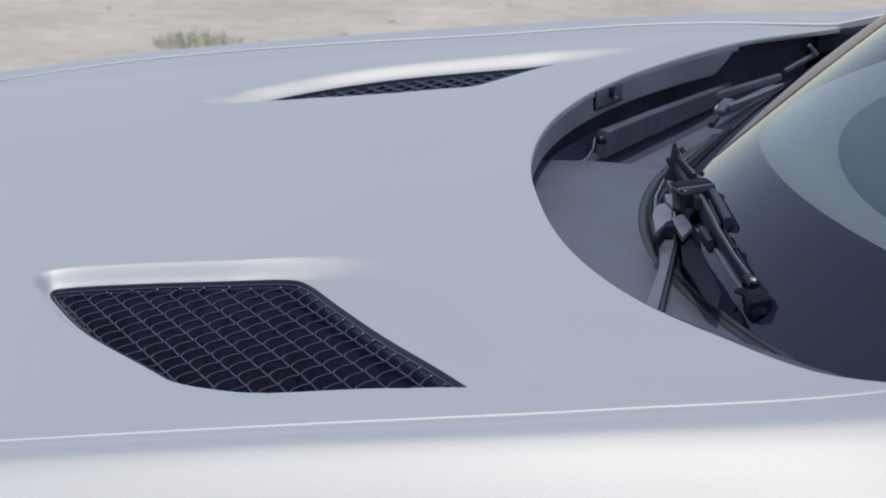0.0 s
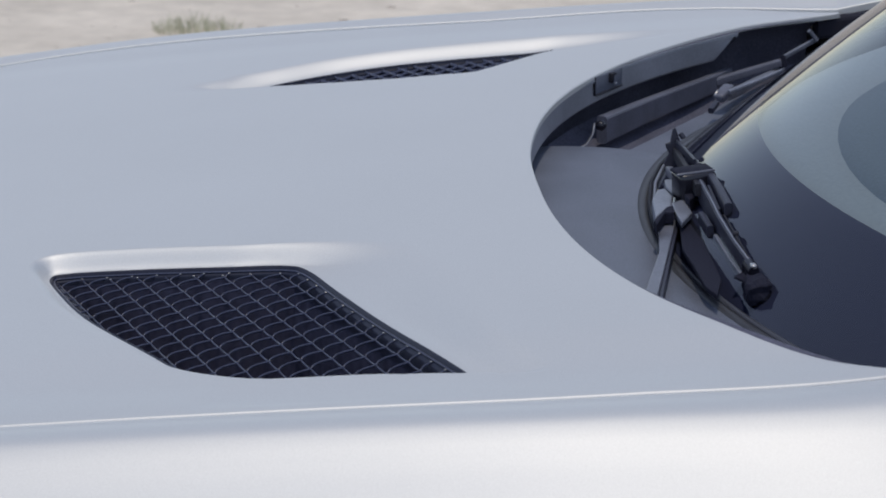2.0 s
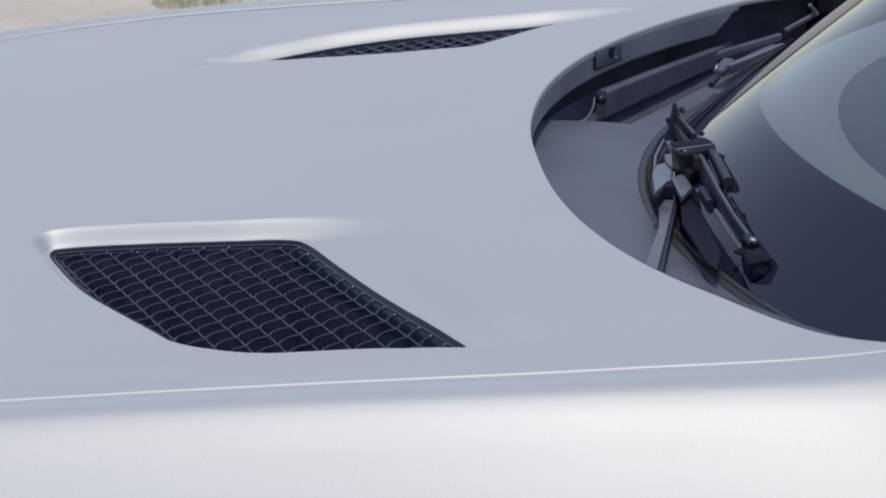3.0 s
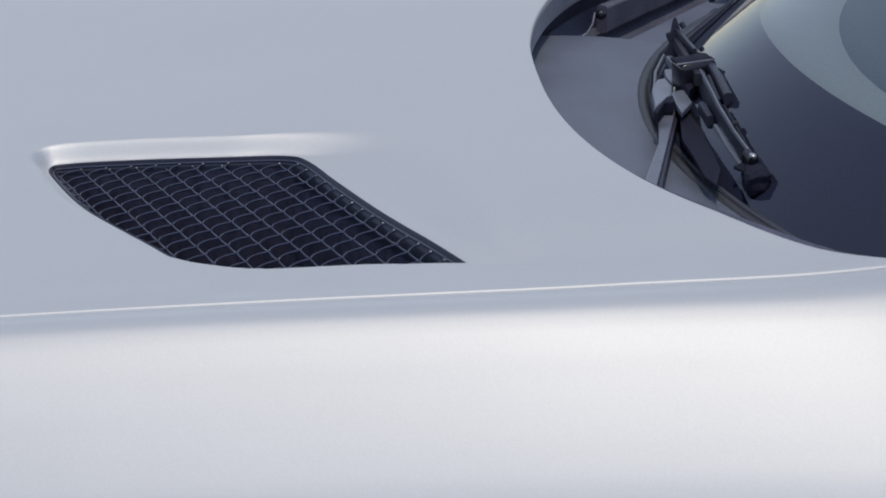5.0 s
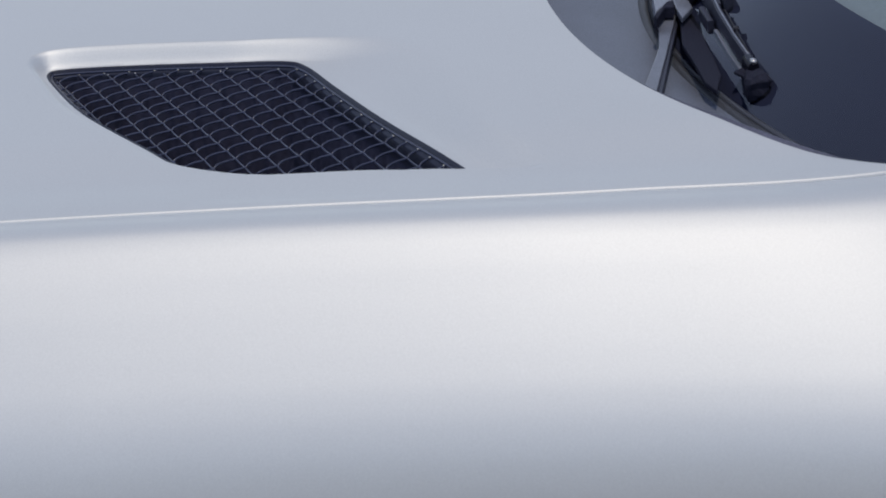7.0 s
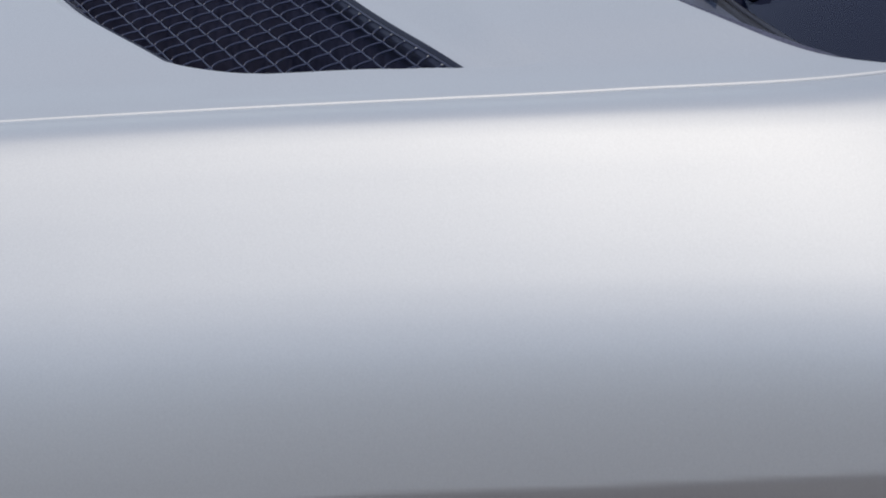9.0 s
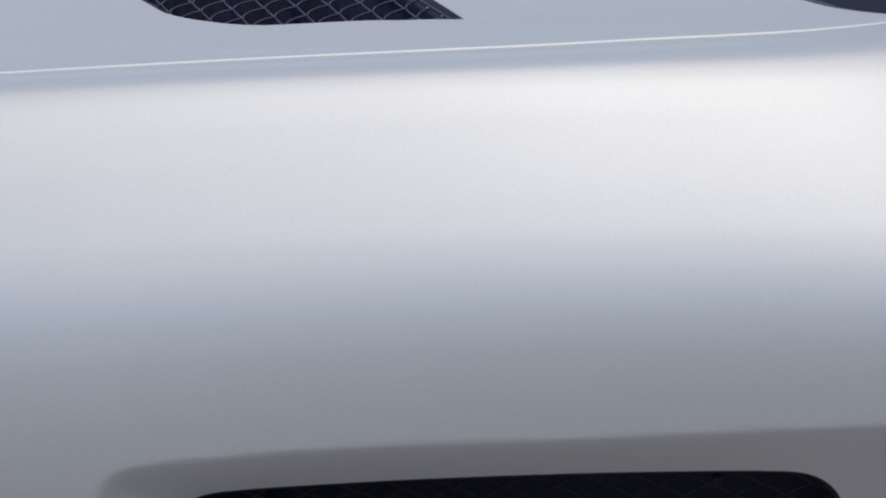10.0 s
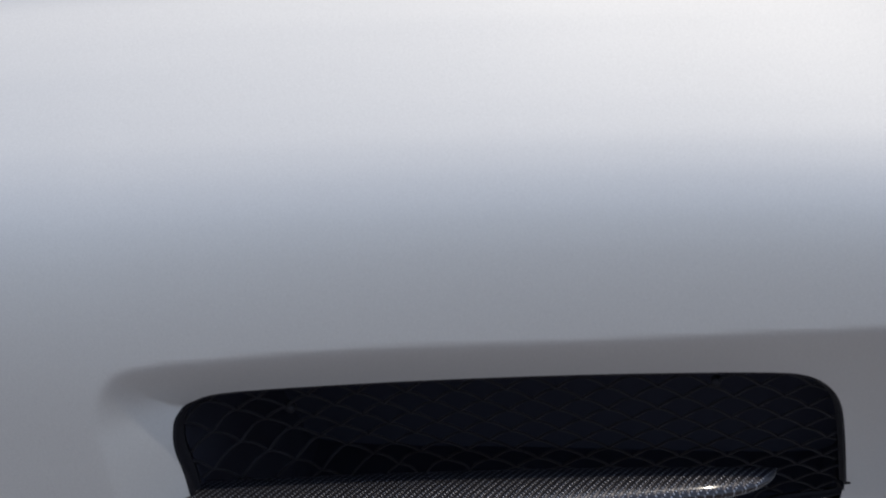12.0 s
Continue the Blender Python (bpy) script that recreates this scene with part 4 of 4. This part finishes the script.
# ---- lower body, wheels, pillars ----
def closing_panels():
    # nose panel, closing the section between the two wings
    ws = np.linspace(0, SEC_W[-1], 40)
    q = np.column_stack([np.full(40, NOSE), ws])
    right, left = fender_point(q, -1), fender_point(q, 1)
    ts = np.linspace(0, 1, 33)
    verts = [r + (l - r) * t - np.array([0.10 * math.sin(math.pi * t) * math.sin(math.pi * k / 44), 0, 0]) for k, (r, l) in enumerate(zip(right, left)) for t in ts]
    faces = [(r * 33 + i, r * 33 + i + 1, (r + 1) * 33 + i + 1, (r + 1) * 33 + i) for r in range(39) for i in range(32)]
    under("nose_panel", mesh_of("nose_panel", verts, faces, M_PAINT), car)
    for x, z in ((-0.64, 0.375), (1.98, 0.375)):
        for side in (-1, 1):
            ring = [(x + 0.40 * math.cos(t), z + 0.40 * math.sin(t)) for t in np.linspace(-0.35, math.pi + 0.35, 30)]
            verts = [(u, side * y, v) for y in (0.60, 0.90) for u, v in ring] + [(x, side * 0.60, z)]
            faces = [(i, i + 1, 31 + i, 30 + i) for i in range(29)] + [(i + 1, i, 60) for i in range(29)]
            under("arch_liner", mesh_of("arch_liner", verts, faces, M_BLACK, False), car, "black wheel arch liner")
    part("undertray", bevelled_box((TAIL - NOSE - 0.02, 1.45, 0.03), 0.008, ((TAIL + NOSE) / 2, 0, 0.24)), M_BLACK, car)
    part("cowl_floor", bevelled_box((0.42, 0.34, 0.02), 0.004, (0.49, 0.745, 0.905)), M_VOID_SIDE, car, "black floor under the wing's rear corner")
    part("bulkhead", bevelled_box((0.03, 1.55, 0.62), 0.006, (TAIL - 0.03, 0, 0.56)), M_BLACK, car)
    for side in (-1, 1):
        base, head = Vector((0.42, 0.700 * side, 0.960)), Vector((1.02, 0.60 * side, 1.345))
        bar([base, base.lerp(head, 0.5) + Vector((0, 0, 0.02)), head], 0.05, 0.045, M_RIM, "pillar", car, "black windscreen pillar", bevel=0.4)
        gutter = [(x, side * (float(far_wing_y(x) if side > 0 else line_y(x)) - 0.012), float(line_z(x)) - 0.024) for x in np.linspace(0.29, 0.72, 9)]
        bar(gutter, 0.022, 0.030, M_VOID_SIDE, "gutter", car, "black gutter seal between wing and glass")


closing_panels()


def rear_body():
    """Plain open rear body behind the windscreen: wings, deck, cockpit cover and tail."""
    end = 3.0

    def inner_y(x):
        return float(line_y(TAIL)) + 0.15 * smoothstep(TAIL, 1.15, x) - 0.10 * smoothstep(2.3, end, x)

    def top_z(x):
        return float(line_z(TAIL)) + 0.03 * smoothstep(0.9, 2.0, x) - 0.07 * smoothstep(2.3, end, x)

    arch = np.array([(1.98 + 0.36 * math.cos(a), w_of_drop(-0.66 + 0.36 * math.sin(a))) for a in np.linspace(0, 2 * math.pi, 60, endpoint=False)])
    for side in (-1, 1):
        def shape(q):
            x, w = q[:, 0], q[:, 1]
            dy, dz = spline(w, SEC_W, SECTION[:, 0]), spline(w, SEC_W, SECTION[:, 1])
            ly = inner_y(x)
            outer = 0.954 - 0.16 * smoothstep(2.2, end, x)
            return np.column_stack([x, side * (ly + dy * (outer - ly) / 0.196), top_z(x) + dz])
        plan = np.stack(np.meshgrid(np.linspace(TAIL + 0.004, end, 80), np.linspace(0, SEC_W[-1], 60), indexing="ij"), 2)
        v, f, _ = sheet(plan, shape, (arch,), 0.014)
        under("rear_wing", mesh_of("rear_wing", v, f, M_PAINT), car)
    for name, x0, x1, mat, label in (("rear_deck", 1.75, end, M_PAINT, ""), ("cockpit_cover", 1.10, 1.746, M_TRAY, "black cover over the open cockpit")):
        xs, ts = np.linspace(x0, x1, 24), np.linspace(-1, 1, 21)
        verts = [(x, t * (float(inner_y(x)) + 0.004), float(top_z(x)) + 0.02 * (1 - t * t) - 0.003) for x in xs for t in ts]
        faces = [(i * 21 + j, i * 21 + j + 1, (i + 1) * 21 + j + 1, (i + 1) * 21 + j) for i in range(23) for j in range(20)]
        under(name, mesh_of(name, verts, faces, mat), car, label)
    ts = np.linspace(-1, 1, 21)
    verts = []
    for k in np.linspace(0, 1, 8):
        z = 0.26 + (float(top_z(end)) - 0.26) * (1 - k)
        wide = 0.60 + 0.19 * math.sin(min(1.0, k * 1.6) * math.pi / 2)
        verts += [(end + 0.05 * math.sin(k * math.pi) * (1 - t * t) - 0.002, t * wide, z + 0.018 * (1 - t * t) * (1 - k)) for t in ts]
    faces = [(i * 21 + j, i * 21 + j + 1, (i + 1) * 21 + j + 1, (i + 1) * 21 + j) for i in range(7) for j in range(20)]
    under("tail_panel", mesh_of("tail_panel", verts, faces, M_PAINT), car)
    part("rear_undertray", bevelled_box((end - TAIL - 0.04, 1.40, 0.03), 0.008, ((end + TAIL) / 2, 0, 0.25)), M_BLACK, car)


rear_body()


def wheel(x, side):
    w = under("wheel", None, car)
    w["label"] = "wheel with a dark alloy rim"
    spot = Matrix.Translation((x, side * 0.80, 0.345)) @ pose(0, 0, 0, 90, 0, 0)

    def turned(profile, mat, name):
        k, n, verts, faces = len(profile), 48, [], []
        for i in range(n):
            a = 2 * math.pi * i / n
            verts += [spot @ Vector((r * math.cos(a), r * math.sin(a), h)) for r, h in profile]
        for i in range(n):
            for j in range(k - 1):
                faces.append((i * k + j, i * k + j + 1, (i + 1) % n * k + j + 1, (i + 1) % n * k + j))
        return under(name, mesh_of(name, verts, faces, mat), w)

    turned([(0.25, -0.13), (0.30, -0.135), (0.335, -0.12), (0.345, -0.09), (0.345, 0.09), (0.335, 0.12), (0.30, 0.135), (0.25, 0.13), (0.25, -0.13)], M_RUBBER, "tyre")
    turned([(0.252, -0.12), (0.24, -0.10), (0.235, 0.10), (0.252, 0.12)], M_ARM, "rim")
    for i in range(10):
        a = 2 * math.pi * i / 10
        bm = bevelled_box((0.20, 0.035, 0.03), 0.008, (0.14, 0, 0.075 * -side))
        bmesh.ops.transform(bm, matrix=spot @ pose(0, 0, 0, 0, 0, math.degrees(a)), verts=bm.verts)
        part("spoke", bm, M_ARM, w)
    bm = bmesh.new()
    bmesh.ops.create_cone(bm, cap_ends=True, segments=24, radius1=0.06, radius2=0.05, depth=0.05)
    bmesh.ops.transform(bm, matrix=spot @ Matrix.Translation((0, 0, 0.07 * -side)), verts=bm.verts)
    part("hub", bm, M_ARM, w)


for x in (-0.64, 1.98):
    for side in (-1, 1):
        wheel(x, side)


# ---- ground ----
def ground():
    n = 110
    g = np.sinh(np.linspace(-7.2, 7.2, n)) / math.sinh(7.2) * 900
    plan = np.stack(np.meshgrid(g, g, indexing="ij"), 2)
    v, f, _ = sheet(plan, lambda q: np.column_stack([q, np.zeros(len(q))]))
    tagged(new("ground", mesh_of("ground", v, f, M_SAND)), "pale pinkish dry sand", "ground", kind="structure")
    # the packed dirt that the car stands on, spread wide out of view to darken the wing's reflections
    xs = np.linspace(-60, 60, 121)
    ys = np.linspace(-40.0, 2.9, 100)
    plan = np.stack(np.meshgrid(xs, ys, indexing="ij"), 2)
    rng = np.random.RandomState(4)
    plan[:, -1, 1] += rng.uniform(-0.12, 0.12, 121)
    plan[:, 0, 1] += rng.uniform(-0.12, 0.12, 121)
    v, f, _ = sheet(plan, lambda q: np.column_stack([q, np.full(len(q), 0.008)]))
    tagged(new("road", mesh_of("road", v, f, M_ROAD)), "packed brown dirt track beside the sand", "road", kind="structure")


ground()


def hills():
    """Low bare hills all round, far beyond the sand; unseen, raised behind the camera to darken the wing's reflections.
    """
    n, rows = 240, ((700, 0.0), (760, 0.6), (830, 1.0), (950, 0.5))
    verts = []
    for r, k in rows:
        for i in range(n):
            a = 2 * math.pi * i / n
            h = 15 - 42 * min(0.0, math.sin(a)) + 9 * noise.noise(Vector((math.cos(a) * 2.3, math.sin(a) * 2.3, 4))) + 4 * noise.noise(Vector((math.cos(a) * 9, math.sin(a) * 9, r * 0.01)))
            verts.append((r * math.cos(a), r * math.sin(a), h * k - 0.5))
    faces = [(q * n + i, q * n + (i + 1) % n, (q + 1) * n + (i + 1) % n, (q + 1) * n + i) for q in range(3) for i in range(n)]
    tagged(new("backdrop", mesh_of("backdrop", verts, faces, M_HILL)), "low bare desert hills on the horizon, unseen, raised behind the camera to darken reflections", "hills", kind="structure")


hills()


def grass_tuft(x, y, wide, high, blades, seed):
    rng = np.random.RandomState(seed)
    verts, faces = [], []
    for _ in range(blades):
        r, a = wide * math.sqrt(rng.rand()) * 0.5, rng.rand() * 2 * math.pi
        bx, by = r * math.cos(a), r * math.sin(a) * 0.6
        h = high * (0.45 + 0.55 * rng.rand()) * (1 - 0.5 * (2 * r / wide) ** 2)
        lean = rng.normal(0, 0.35, 2) * h
        t, w = rng.rand() * math.pi, 0.0018
        dx, dy = w * math.cos(t), w * math.sin(t)
        k = len(verts)
        verts += [(bx - dx, by - dy, 0), (bx + dx, by + dy, 0), (bx + lean[0] * 0.4 + dx * 0.7, by + lean[1] * 0.4 + dy * 0.7, h * 0.6), (bx + lean[0] * 0.4 - dx * 0.7, by + lean[1] * 0.4 - dy * 0.7, h * 0.6), (bx + lean[0], by + lean[1], h)]
        faces += [(k, k + 1, k + 2, k + 3), (k + 3, k + 2, k + 4)]
    ob = tagged(new("grass_tuft", mesh_of("grass_tuft", verts, faces, M_GRASS, False)), "small pale green tuft of desert grass on the sand", "grass", kind="stuff")
    ob.location = (x, y, 0)


grass_tuft(-1.96, 5.42, 0.36, 0.10, 300, 3)


def pebbles():
    rng = np.random.RandomState(8)
    verts, faces = [], []
    for _ in range(150):
        x, y = rng.uniform(-4.2, 1.6), rng.uniform(4.3, 8.6)
        r = 0.005 + 0.017 * rng.rand() ** 3
        bm = bmesh.new()
        bmesh.ops.create_icosphere(bm, subdivisions=1, radius=1)
        k = len(verts)
        for v in bm.verts:
            n = 1 + 0.35 * noise.noise(v.co * 1.7 + Vector((x, y, r)) * 9)
            verts.append((x + v.co.x * r * n * 1.2, y + v.co.y * r * n, v.co.z * r * n * 0.5))
        faces += [tuple(q.index + k for q in f.verts) for f in bm.faces]
        bm.free()
    tagged(new("pebbles", mesh_of("pebbles", verts, faces, M_PEBBLE)), "scattered brown pebbles and clods on the sand", "pebbles", kind="stuff")


pebbles()
